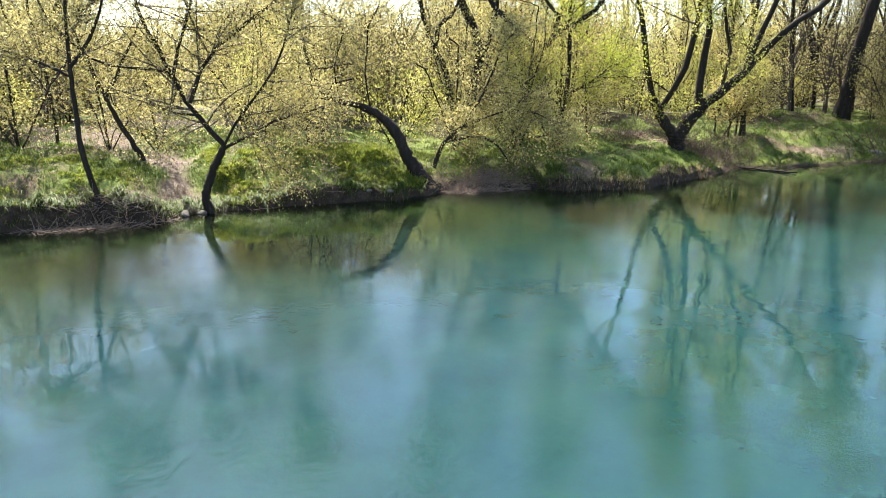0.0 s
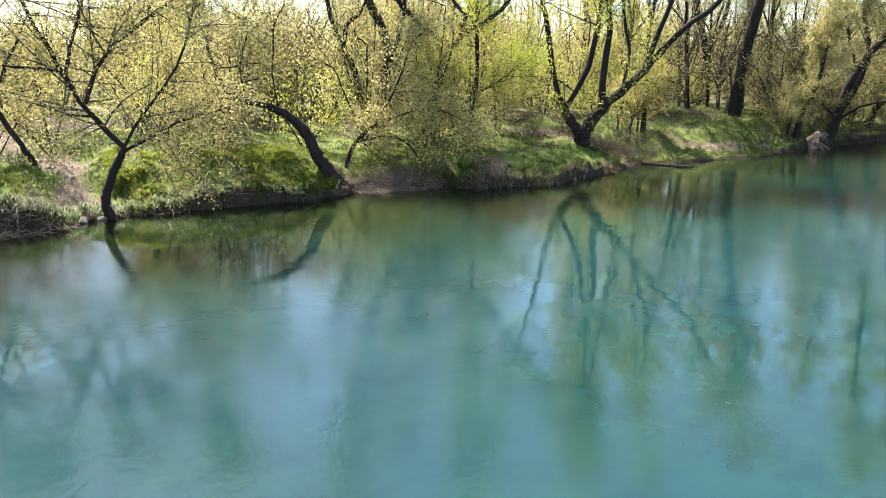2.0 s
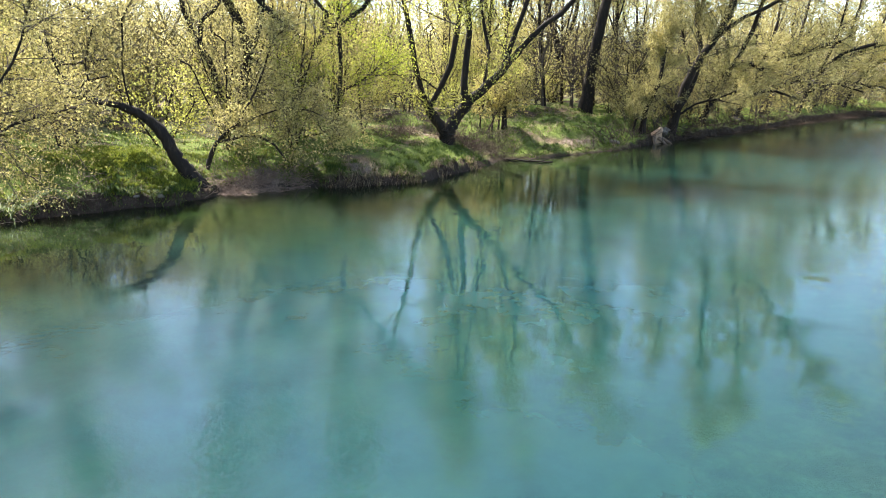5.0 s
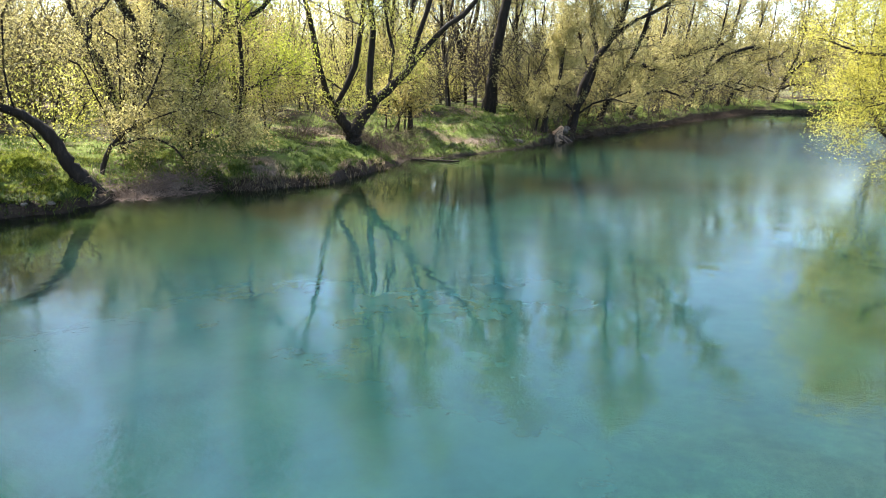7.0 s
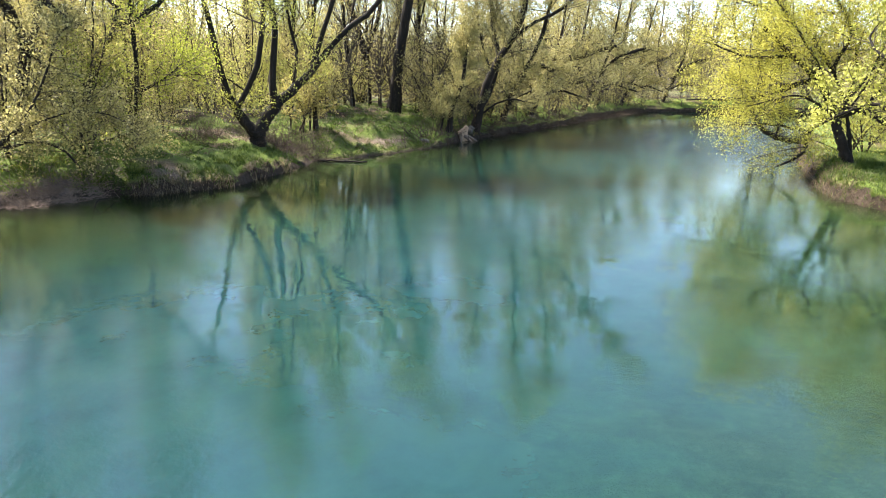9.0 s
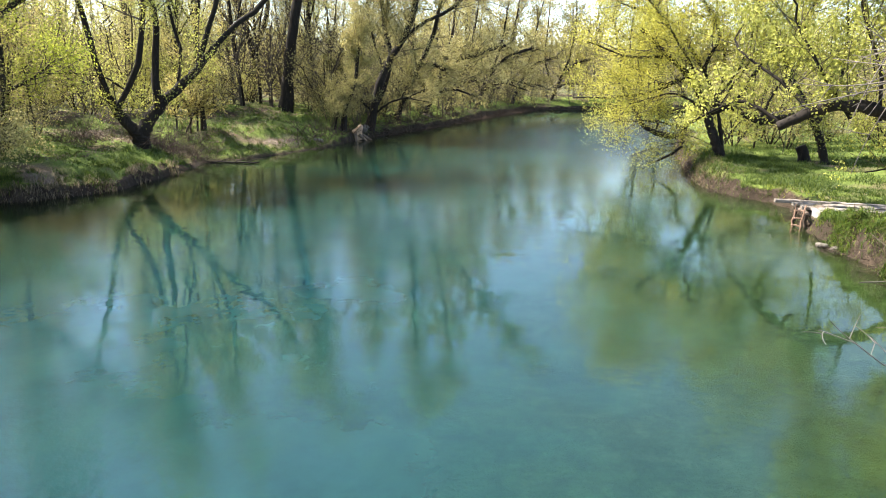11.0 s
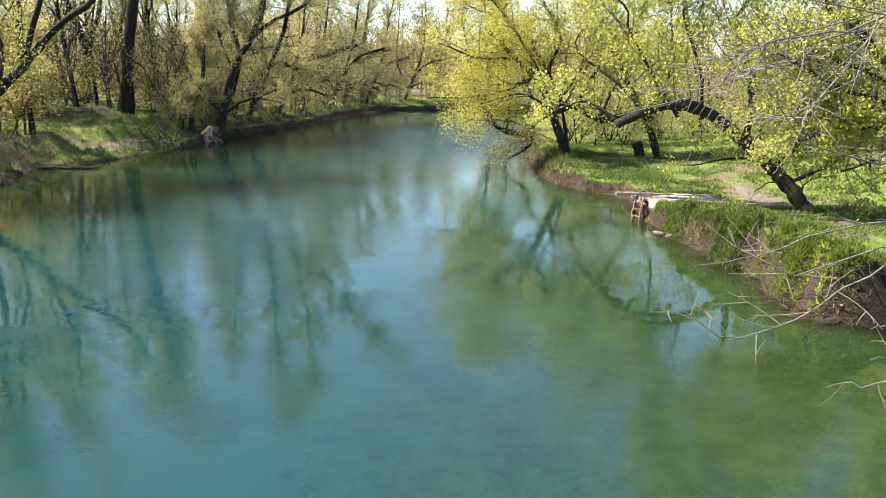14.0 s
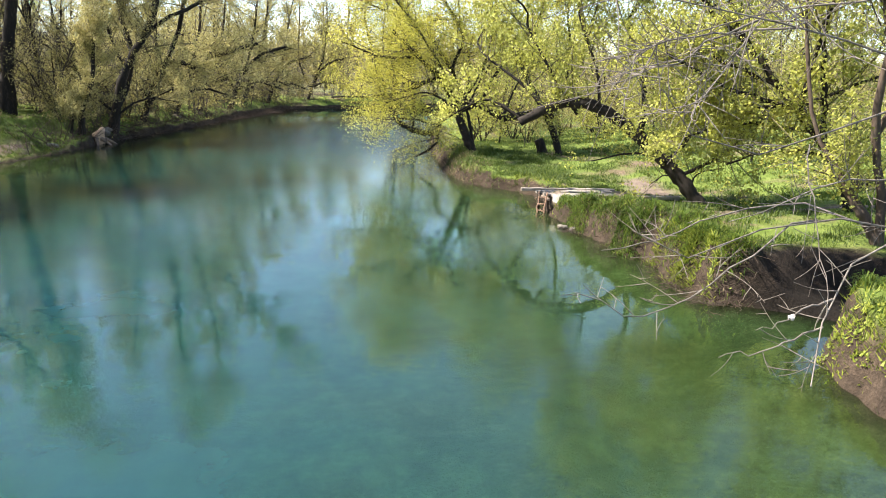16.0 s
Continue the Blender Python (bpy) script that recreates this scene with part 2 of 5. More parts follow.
def water_material():
    """Milky turquoise river: scattering body that clears in the shallows, under a rippled mirror."""
    m, n, l = nodes_of("river_water")
    tc = n.new("ShaderNodeTexCoord")
    dep = n.new("ShaderNodeAttribute")
    dep.attribute_name = "depth"
    drift = noise_tex(n, l, 0.16, 4, 0.6, tc.outputs["Object"])
    d = math_node(n, l, "ADD", dep.outputs["Fac"], math_node(n, l, "MULTIPLY", math_node(n, l, "SUBTRACT", drift.outputs[0], 0.5), 1.0))
    weed = noise_tex(n, l, 0.9, 5, 0.7, tc.outputs["Object"])
    d = math_node(n, l, "ADD", d, math_node(n, l, "MULTIPLY", math_node(n, l, "SUBTRACT", weed.outputs[0], 0.5), 0.45))
    dn = math_node(n, l, "DIVIDE", d, 2.6, True)
    body = ramp(n, [(0.0, (0.024, 0.026, 0.0085)), (0.25, (0.0165, 0.034, 0.0145)), (0.55, (0.0088, 0.036, 0.0285)), (1.0, (0.0072, 0.0272, 0.0455))])
    l.new(dn, body.inputs[0])
    # Body colour turns darker and browner towards the left shore, unevenly.
    dark_tone = n.new("ShaderNodeAttribute")
    dark_tone.attribute_name = "dark_tone"
    dark_share = math_node(n, l, "MULTIPLY", dark_tone.outputs["Fac"], math_node(n, l, "ADD", weed.outputs[0], 0.45), True)
    toned = mix_rgb(n, l, dark_share, body.outputs[0], (0.012, 0.0125, 0.008))
    flow = n.new("ShaderNodeMapping")
    flow.inputs["Scale"].default_value = (1.0, 0.8, 1.0)
    l.new(tc.outputs["Object"], flow.inputs[0])
    stones = noise_tex(n, l, 0.8, 6, 0.66, flow.outputs[0])
    stones.inputs["Distortion"].default_value = 0.2
    bed = ramp(n, [(0.34, (0.8, 0.84, 0.88)), (0.5, (1.0, 1.0, 1.0)), (0.67, (1.3, 1.18, 1.05))])
    l.new(stones.outputs[0], bed.inputs[0])
    seen = mix_rgb(n, l, 1.0, toned, bed.outputs[0], "MULTIPLY")
    diff = n.new("ShaderNodeBsdfPrincipled")
    diff.subsurface_method = "BURLEY"
    diff.inputs["Subsurface Weight"].default_value = 1.0
    diff.inputs["Subsurface Radius"].default_value = (1.0, 1.0, 1.0)
    diff.inputs["Subsurface Scale"].default_value = 2.5
    diff.inputs["Specular IOR Level"].default_value = 0.0
    diff.inputs["Roughness"].default_value = 1.0
    l.new(seen, diff.inputs["Base Color"])
    clear = n.new("ShaderNodeBsdfTransparent")
    clear.inputs[0].default_value = (0.62, 0.75, 0.6, 1)
    turb = n.new("ShaderNodeMapRange")
    turb.inputs[1].default_value, turb.inputs[2].default_value, turb.inputs[3].default_value, turb.inputs[4].default_value = 0.0, 1.9, 0.12, 1.0
    l.new(d, turb.inputs[0])
    inside = n.new("ShaderNodeMixShader")
    l.new(turb.outputs[0], inside.inputs[0])
    l.new(clear.outputs[0], inside.inputs[1])
    l.new(diff.outputs[0], inside.inputs[2])
    r1 = noise_tex(n, l, 7.0, 3, 0.55, tc.outputs["Object"])
    r2 = noise_tex(n, l, 1.1, 1, 0.5, tc.outputs["Object"])
    patch = noise_tex(n, l, 0.12, 3, 0.5, tc.outputs["Object"])
    pr = ramp(n, [(0.44, (0.1, 0.1, 0.1)), (0.66, (1.2, 1.2, 1.2))])
    l.new(patch.outputs[0], pr.inputs[0])
    chop = n.new("ShaderNodeAttribute")
    chop.attribute_name = "chop"
    much = math_node(n, l, "ADD", math_node(n, l, "MULTIPLY", pr.outputs[0], 0.42), math_node(n, l, "MULTIPLY", chop.outputs["Fac"], 4.0))
    h = math_node(n, l, "ADD", math_node(n, l, "MULTIPLY", r1.outputs[0], much), math_node(n, l, "MULTIPLY", r2.outputs[0], 0.4))
    bp = n.new("ShaderNodeBump")
    bp.inputs["Strength"].default_value, bp.inputs["Distance"].default_value = 0.3, 0.05
    l.new(h, bp.inputs["Height"])
    gl = n.new("ShaderNodeBsdfGlossy")
    ruff = n.new("ShaderNodeMapRange")
    ruff.inputs[1].default_value, ruff.inputs[2].default_value, ruff.inputs[3].default_value, ruff.inputs[4].default_value = 0.35, 0.65, 0.012, 0.04
    l.new(patch.outputs[0], ruff.inputs[0])
    l.new(ruff.outputs[0], gl.inputs["Roughness"])
    l.new(bp.outputs[0], gl.inputs["Normal"])
    fr = n.new("ShaderNodeFresnel")
    fr.inputs[0].default_value = 1.45
    l.new(bp.outputs[0], fr.inputs["Normal"])
    top = n.new("ShaderNodeMixShader")
    l.new(fr.outputs[0], top.inputs[0])
    l.new(inside.outputs[0], top.inputs[1])
    l.new(gl.outputs[0], top.inputs[2])
    o = n.new("ShaderNodeOutputMaterial")
    l.new(top.outputs[0], o.inputs[0])
    return m


# ---- building helpers ----
def mesh_from(name, verts, faces, mat, smooth=True):
    """A mesh from arrays; faces is one (n, k) array or a list of them."""
    me = bpy.data.meshes.new(name)
    faces = faces if isinstance(faces, list) else [faces]
    verts = np.asarray(verts, dtype=np.float32).reshape(-1, 3)
    loops = np.concatenate([f.ravel() for f in faces]).astype(np.int32)
    sizes = np.concatenate([np.full(len(f), f.shape[1]) for f in faces]).astype(np.int32)
    me.vertices.add(len(verts))
    me.vertices.foreach_set("co", verts.ravel())
    me.loops.add(len(loops))
    me.loops.foreach_set("vertex_index", loops)
    me.polygons.add(len(sizes))
    me.polygons.foreach_set("loop_start", np.concatenate([[0], np.cumsum(sizes)[:-1]]).astype(np.int32))
    if smooth:
        me.polygons.foreach_set("use_smooth", np.ones(len(sizes), dtype=bool))
    me.update(calc_edges=True)
    me.materials.append(mat)
    return me


def root(name, x, y, z, label, category, group="", turn=0.0):
    ob = new(name)
    ob.matrix_basis = Matrix.Translation((x, y, z)) @ Matrix.Rotation(turn, 4, "Z")
    return tagged(ob, label, category, group)


def part(name, me, parent, label="", kind=""):
    ob = new(name, me)
    ob.parent = parent
    return tagged(ob, label, kind=kind)


def bm_mesh(bm, name, mat):
    me = bpy.data.meshes.new(name)
    bm.to_mesh(me)
    bm.free()
    me.materials.append(mat)
    return me


def lattice(ix, iy, seed):
    v = np.sin(ix * 127.1 + iy * 311.7 + seed * 74.7) * 43758.5453
    return v - np.floor(v)


def value_noise(x, y, seed=0):
    ix, iy = np.floor(x), np.floor(y)
    fx, fy = x - ix, y - iy
    fx, fy = fx * fx * (3 - 2 * fx), fy * fy * (3 - 2 * fy)
    a, b = lattice(ix, iy, seed), lattice(ix + 1, iy, seed)
    c, d = lattice(ix, iy + 1, seed), lattice(ix + 1, iy + 1, seed)
    return (a * (1 - fx) + b * fx) * (1 - fy) + (c * (1 - fx) + d * fx) * fy - 0.5


def fbm(x, y, seed=0, octaves=4):
    return sum(value_noise(x * 2.03 ** k, y * 2.03 ** k, seed + k) * 0.5 ** k for k in range(octaves))


def step(v, a, b):
    t = np.clip((v - a) / (b - a), 0, 1)
    return t * t * (3 - 2 * t)


# ---- the lie of the land: two banks and the river between them ----
LEFT_Y = [-80, -1, 2, 3.3, 3.9, 5, 9, 12.4, 14.2, 15.7, 19, 20.1, 23, 26.7, 31, 33.4, 36, 40, 44, 53, 67, 82, 107, 118, 124, 130, 140, 160, 900]
LEFT_X = [-26, -25.7, -25.3, -24.8, -25.6, -26, -26, -25.4, -26.1, -26.9, -25.7, -24.1, -23.3, -23.9, -25.3, -26.2, -25.3, -24.8, -24.5, -25.4, -25.3, -25.6, -27, -25, -19, -8, 25, 110, 1500]
RIGHT_Y = [-80, 8, 9.9, 11.2, 12.4, 13.4, 14.3, 15.2, 15.9, 16.3, 17.7, 19.5, 20.8, 22.6, 24.2, 25.6, 27.2, 28.5, 31, 33.4, 34.6, 36, 38, 42, 45, 53, 62, 85, 100, 112, 130, 900]
RIGHT_X = [7.6, 7.2, 6.9, 6.7, 7.1, 7.9, 9.0, 7.7, 6.5, 6.1, 6.1, 5.8, 5.4, 4.95, 4.5, 4.2, 3.95, 3.9, 4.1, 3.3, 1.7, 1.0, 0.2, -0.1, -0.6, -1.3, -1.6, -0.5, 6, 26, 90, 1500]


def shore_left(y):
    return np.interp(y, LEFT_Y, LEFT_X) + 0.45 * fbm(y * 1.2, y * 0 + 3.3, 5, 4)


def shore_right(y):
    return np.interp(y, RIGHT_Y, RIGHT_X) + 0.4 * fbm(y * 1.4, y * 0 + 7.7, 9, 4)


def land(x, y):
    """Height of the ground and of the river bed."""
    x, y = np.asarray(x, float), np.asarray(y, float)
    dl, dr = shore_left(y) - x, x - shore_right(y)
    rough = fbm(x * 0.35, y * 0.35, 2) * 0.35 + fbm(x * 1.7, y * 1.7, 4, 3) * 0.2
    s_l = np.interp(y, [-10, 2.5, 3.6, 5.2, 7, 12.5, 14.5, 17, 20, 29, 33, 45, 50, 120], [1.7, 1.3, 0.8, 0.7, 1.75, 1.7, 1.0, 0.6, 0.6, 0.6, 0.4, 0.5, 1.0, 1.1])
    w_l = np.interp(y, [0, 6, 8, 12, 15, 20, 29, 33, 45, 50], [2.2, 3.5, 3.2, 3.2, 2.0, 1.0, 0.9, 3.0, 2.5, 1.6])
    d = np.maximum(dl, 0)
    cliff = np.interp(y, [-8, 3, 4, 7, 8, 14, 18, 20, 29, 32, 46, 50], [0.55, 0.55, 0.15, 0.15, 0.3, 0.3, 0.2, 0.66, 0.66, 0.2, 0.25, 0.5])
    z_l = s_l * (cliff * step(d, 0, 0.25) + (1 - cliff) * step(d, 0.1, w_l)) + (2.15 - s_l) * (np.interp(y, [12, 16, 27, 30], [0.45, 0.3, 0.3, 0.45]) * step(d, 0.8, 4) + 0.55 * step(d, 2.5, 13)) + 0.5 * step(d, 15, 60) + rough * step(d, 0.3, 3) + 0.5 * fbm(x * 2.6, y * 2.6, 12, 3) * step(d, 0.03, 0.3) * (1 - step(d, 1.2, 3.0)) + 0.8 * fbm(x * 0.7, y * 0.7, 16, 3) * step(d, 0.6, 2.5) * step(y, 30, 34) * (1 - step(d, 8, 14))
    s_r = np.interp(y, [8, 13, 20, 22.5, 24, 25.4, 27, 33, 40, 55], [1.2, 1.35, 1.3, 1.2, 1.05, 0.85, 0.6, 0.55, 0.9, 1.2])
    w_r = np.interp(y, [8, 14, 20, 24, 27, 33, 40], [1.6, 0.6, 0.7, 0.5, 0.5, 0.7, 1.0])
    d = np.maximum(dr, 0)
    z_r = s_r * (0.5 * step(d, 0, 0.35) + 0.5 * step(d, 0.1, w_r)) + (1.75 - s_r) * step(d, 5, 18) + 0.7 * step(d, 20, 70) + 0.6 * rough * step(d, 0.3, 3) + 0.45 * fbm(x * 2.6, y * 2.6, 14, 3) * step(d, 0.03, 0.3) * (1 - step(d, 0.9, 2.0))
    z_r = z_r * (1 - 0.85 * np.exp(-(((x - 9.4) / 2.3) ** 2 + ((y - 15.0) / 1.5) ** 2) ** 3))
    far = np.hypot(x, y - 60)
    hill = 42 * step(far, 220, 800) * (0.7 + 0.6 * fbm(x * 0.004, y * 0.004, 8, 2))
    depth = 2.3 * np.minimum(1 - np.exp(-np.maximum(-dl, 0) / np.interp(y, [6, 13, 36, 48], [7.0, 9.0, 9.0, 7.0])), 1 - np.exp(-np.maximum(-dr, 0) / np.interp(y, [18, 26], [11.0, 8.0])))
    bed = -depth - 0.03 + rough * 0.5 * step(depth, 0.2, 1.0)
    return np.where(dl > 0, z_l + hill, np.where(dr > 0, z_r + hill, bed))


def trodden(x, y):
    """Where feet and floods keep the ground open."""
    spots = ((-27.3, 4.6, 1.5, 0.8), (-30.5, 4.6, 2.5, 0.9), (-26.9, 17.0, 0.9, 2.2), (6.2, 28.9, 2.4, 1.3), (9.0, 31.5, 1.2, 3.5), (5.0, 28.0, 0.9, 0.9), (11.5, 22.5, 4.0, 0.5), (-25.2, 21.5, 1.2, 1.0), (-26.5, 42.5, 1.0, 2.4), (-31.0, 31.2, 3.2, 1.6), (-34.0, 3.0, 3.0, 1.6))
    v = 0.0
    for cx, cy, rx, ry in spots:
        v = np.maximum(v, np.exp(-(((x - cx) / rx) ** 2 + ((y - cy) / ry) ** 2)))
    return np.clip(v * (1 + 1.1 * fbm(x * 1.3, y * 1.3, 77, 3)), 0, 1)


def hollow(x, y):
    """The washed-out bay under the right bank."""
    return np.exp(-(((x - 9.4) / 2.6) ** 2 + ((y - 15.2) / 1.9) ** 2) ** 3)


def open_earth(x, y):
    """Dark bare earth: the bay and the eroded bank faces."""
    dl, dr = shore_left(y) - x, x - shore_right(y)
    torn = 0.5 + 0.9 * fbm(x * 1.9, y * 1.9, 41, 3)
    face_l = (1 - step(dl, 0.25, 0.9)) * np.where(y < 33, 1.0, 0.5) * (dl > -0.1)
    face_r = (1 - step(dr, 0.2, 0.75)) * (dr > -0.1)
    floor = 0.75 * step(dl, 4.5, 9) * step(fbm(x * 0.3, y * 0.3, 43, 3), -0.2, 0.25)
    return np.clip(np.maximum(np.maximum(face_l, face_r) * (0.6 + torn * 0.5), np.maximum(hollow(x, y), floor)), 0, 1) * (1 - 0.85 * trodden(x, y))


def bare_soil(x, y):
    """Trodden places and the shaded floor of the wood."""
    dl = shore_left(y) - x
    shade = step(dl, 7, 13) * (0.55 + 0.5 * fbm(x * 0.25, y * 0.25, 31, 3)) * 0.8
    return np.clip(np.maximum(trodden(x, y), shade), 0, 1)


# ---- ground and water ----
def build_ground():
    near = [0.0, 0.1, 0.2, 0.35, 0.55, 0.8, 1.1, 1.5, 2.0, 2.6, 3.3, 4.1, 5.0, 6.0, 7.1, 8.3, 9.6, 11, 12.6, 14.4, 16.5, 19, 22, 26, 31, 38, 48, 62, 85, 120, 180, 280, 450, 800, 1600]
    ys = np.concatenate([[-1500, -700, -300, -150, -90, -60, -40, -28, -20, -15, -11], np.arange(-8, 60, 0.35), np.arange(60, 150, 1.2), [152, 158, 166, 178, 195, 220, 260, 320, 420, 600, 900, 1600]])
    river = np.concatenate([np.linspace(0, 0.12, 8)[1:], np.linspace(0.12, 0.88, 12)[1:-1], np.linspace(0.88, 1, 8)[:-1]])
    rows = []
    for y in ys:
        a, b = float(shore_left(np.array(y))), float(shore_right(np.array(y)))
        rows.append(np.concatenate([a - np.array(near[::-1]), a + (b - a) * river, b + np.array(near)]))
    gx = np.array(rows)
    gy = np.repeat(ys[:, None], gx.shape[1], axis=1)
    gz = land(gx, gy)
    r, c = gx.shape
    idx = np.arange(r * c).reshape(r, c)
    faces = np.stack([idx[:-1, :-1], idx[:-1, 1:], idx[1:, 1:], idx[1:, :-1]], -1).reshape(-1, 4)
    me = mesh_from("ground", np.stack([gx, gy, gz], -1), faces, ground_material())
    at = me.attributes.new("bare", "FLOAT", "POINT")
    at.data.foreach_set("value", bare_soil(gx, gy).ravel().astype(np.float32))
    # Where the bay's painted shade goes.
    at = me.attributes.new("bay_shade", "FLOAT", "POINT")
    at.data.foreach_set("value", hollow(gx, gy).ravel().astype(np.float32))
    at = me.attributes.new("earth", "FLOAT", "POINT")
    at.data.foreach_set("value", open_earth(gx, gy).ravel().astype(np.float32))
    tagged(new("ground", me), "grassy river banks with bare soil and a muddy bed", "ground", kind="structure")


def build_water():
    ys = np.concatenate([np.arange(-80, -6, 4.0), np.arange(-6, 60, 0.5), np.arange(60, 150, 2.0), np.arange(150, 200, 8.0)])
    fr = np.concatenate([[-0.06, -0.03], np.linspace(0, 0.2, 12), np.linspace(0.2, 0.8, 14)[1:-1], np.linspace(0.8, 1, 12), [1.03, 1.06]])
    a, b = shore_left(ys), shore_right(ys)
    gx = a[:, None] + (b - a)[:, None] * fr[None, :]
    gy = np.repeat(ys[:, None], len(fr), axis=1)
    r, c = gx.shape
    idx = np.arange(r * c).reshape(r, c)
    faces = np.stack([idx[:-1, :-1], idx[:-1, 1:], idx[1:, 1:], idx[1:, :-1]], -1).reshape(-1, 4)
    me = mesh_from("water", np.stack([gx, gy, np.zeros_like(gx)], -1), faces, water_material())
    at = me.attributes.new("depth", "FLOAT", "POINT")
    at.data.foreach_set("value", np.maximum(-land(gx, gy), 0).ravel().astype(np.float32))
    at = me.attributes.new("chop", "FLOAT", "POINT")
    at.data.foreach_set("value", np.exp(-(((gx + 9) / 7) ** 2 + ((gy - 66) / 18) ** 2)).ravel().astype(np.float32))
    # Full at the left shore, fading out over the next metres.
    at = me.attributes.new("dark_tone", "FLOAT", "POINT")
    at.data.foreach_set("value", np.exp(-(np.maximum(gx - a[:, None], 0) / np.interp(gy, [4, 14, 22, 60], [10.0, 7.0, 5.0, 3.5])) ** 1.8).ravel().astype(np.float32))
    tagged(new("water", me), "calm clear turquoise river water with faint ripples", "river", kind="structure")


build_ground()
build_water()


# ---- trees ----
def tubes(pts, rad, sides):
    """Tubes along n lines of k points: (n, k, 3) and radii (n, k)."""
    n, k, _ = pts.shape
    tan = np.gradient(pts, axis=1)
    tan /= np.linalg.norm(tan, axis=2, keepdims=True) + 1e-9
    ref = np.where(np.abs(tan[:, :1, 2:3]) > 0.8, np.array([1.0, 0.2, 0.0]), np.array([0.1, 0.0, 1.0]))
    u = np.cross(tan, np.broadcast_to(ref, tan.shape))
    u /= np.linalg.norm(u, axis=2, keepdims=True) + 1e-9
    w = np.cross(tan, u)
    ang = np.arange(sides) * 2 * np.pi / sides
    ring = u[:, :, None, :] * np.cos(ang)[None, None, :, None] + w[:, :, None, :] * np.sin(ang)[None, None, :, None]
    v = pts[:, :, None, :] + ring * rad[:, :, None, None]
    idx = np.arange(n * k * sides).reshape(n, k, sides)
    nxt = np.roll(idx, -1, axis=2)
    f = np.stack([idx[:, :-1], nxt[:, :-1], nxt[:, 1:], idx[:, 1:]], -1).reshape(-1, 4)
    return v.reshape(-1, 3), f


def smooth_line(p, k):
    """k points along a rounded line through the given ones."""
    p = np.asarray(p, float)
    e = np.concatenate([2 * p[:1] - p[1:2], p, 2 * p[-1:] - p[-2:-1]])
    t = np.linspace(0, 1, 9)[:-1, None]
    q = np.concatenate([0.5 * (2 * b + (c - a) * t + (2 * a - 5 * b + 4 * c - d) * t ** 2 + (3 * b - a - 3 * c + d) * t ** 3) for a, b, c, d in zip(e, e[1:], e[2:], e[3:])] + [p[-1:]])
    seg = np.concatenate([[0], np.cumsum(np.linalg.norm(np.diff(q, axis=0), axis=1))])
    t = np.linspace(0, seg[-1], k)
    return np.stack([np.interp(t, seg, q[:, i]) for i in range(3)], -1)


def unit(v):
    return v / (np.linalg.norm(v, axis=-1, keepdims=True) + 1e-9)


def shoots(rng, lines, rads, count, length, spread, rise, k, thin, start=0.25, droop=0.0, taper=0.4):
    """Side shoots: count of them on the lines (n, m, 3), spread over their lengths."""
    n, m, _ = lines.shape
    own = np.linalg.norm(np.diff(lines, axis=1), axis=2).sum(1)
    pick = rng.choice(n, count, p=own / own.sum())
    u = start + (1 - start) * rng.random(count) ** 0.8
    at = u * (m - 1)
    i = np.minimum(at.astype(int), m - 2)
    fr = (at - i)[:, None]
    a, b = lines[pick, i], lines[pick, i + 1]
    o = a + (b - a) * fr
    r0 = (rads[pick, i] * (1 - fr[:, 0]) + rads[pick, i + 1] * fr[:, 0]) * thin
    side = unit(rng.normal(size=(count, 3)))
    way = unit(unit(b - a) * (1 - spread) + side * spread * 1.3 + np.array([0, 0, rise]))
    ln = length * (0.55 + 0.75 * rng.random(count)) * (1.1 - 0.5 * u)
    r0 = np.minimum(r0, 0.014 * ln)
    s = np.linspace(0, 1, k)
    bend = unit(rng.normal(size=(count, 3))) * 0.22
    p = o[:, None] + way[:, None] * (ln[:, None] * s)[:, :, None] + bend[:, None] * (ln[:, None] * s ** 2)[:, :, None]
    p[:, :, 2] += (rise * 0.25 - droop) * ln[:, None] * s ** 2
    return p, np.maximum(r0, 0.004)[:, None] * (1 - (1 - taper) * s)[None, :]


def leaf_mesh(rng, name, lines, per, size, scatter, mat, slim=True):
    """Leaves strewn about the twigs: slim ones of three corners, others of four, folded."""
    n, m, _ = lines.shape
    pick = rng.integers(0, n, int(n * per))
    at = (0.2 + 0.8 * rng.random(len(pick))) * (m - 1)
    i = np.minimum(at.astype(int), m - 2)
    fr = (at - i)[:, None]
    c = lines[pick, i] * (1 - fr) + lines[pick, i + 1] * fr + rng.normal(size=(len(pick), 3)) * scatter
    a = unit(rng.normal(size=(len(pick), 3)) + np.array([0, 0, -0.25]))
    b = unit(np.cross(a, rng.normal(size=(len(pick), 3))))
    s = (size * (0.6 + 0.8 * rng.random(len(pick))))[:, None]
    nrm = np.cross(a, b)
    if slim:
        v = np.stack([c - a * s * 0.45 - b * s * 0.22, c + a * s * 0.55, c - a * s * 0.15 + b * s * 0.34], 1)
        return mesh_from(name, v, np.arange(len(v) * 3).reshape(-1, 3), mat, False)
    v = np.stack([c - a * s * 0.5, c + b * s * 0.3 + nrm * s * 0.12, c + a * s * 0.5, c - b * s * 0.3 + nrm * s * 0.12], 1)
    return mesh_from(name, v, np.arange(len(v) * 4).reshape(-1, 4), mat, False)


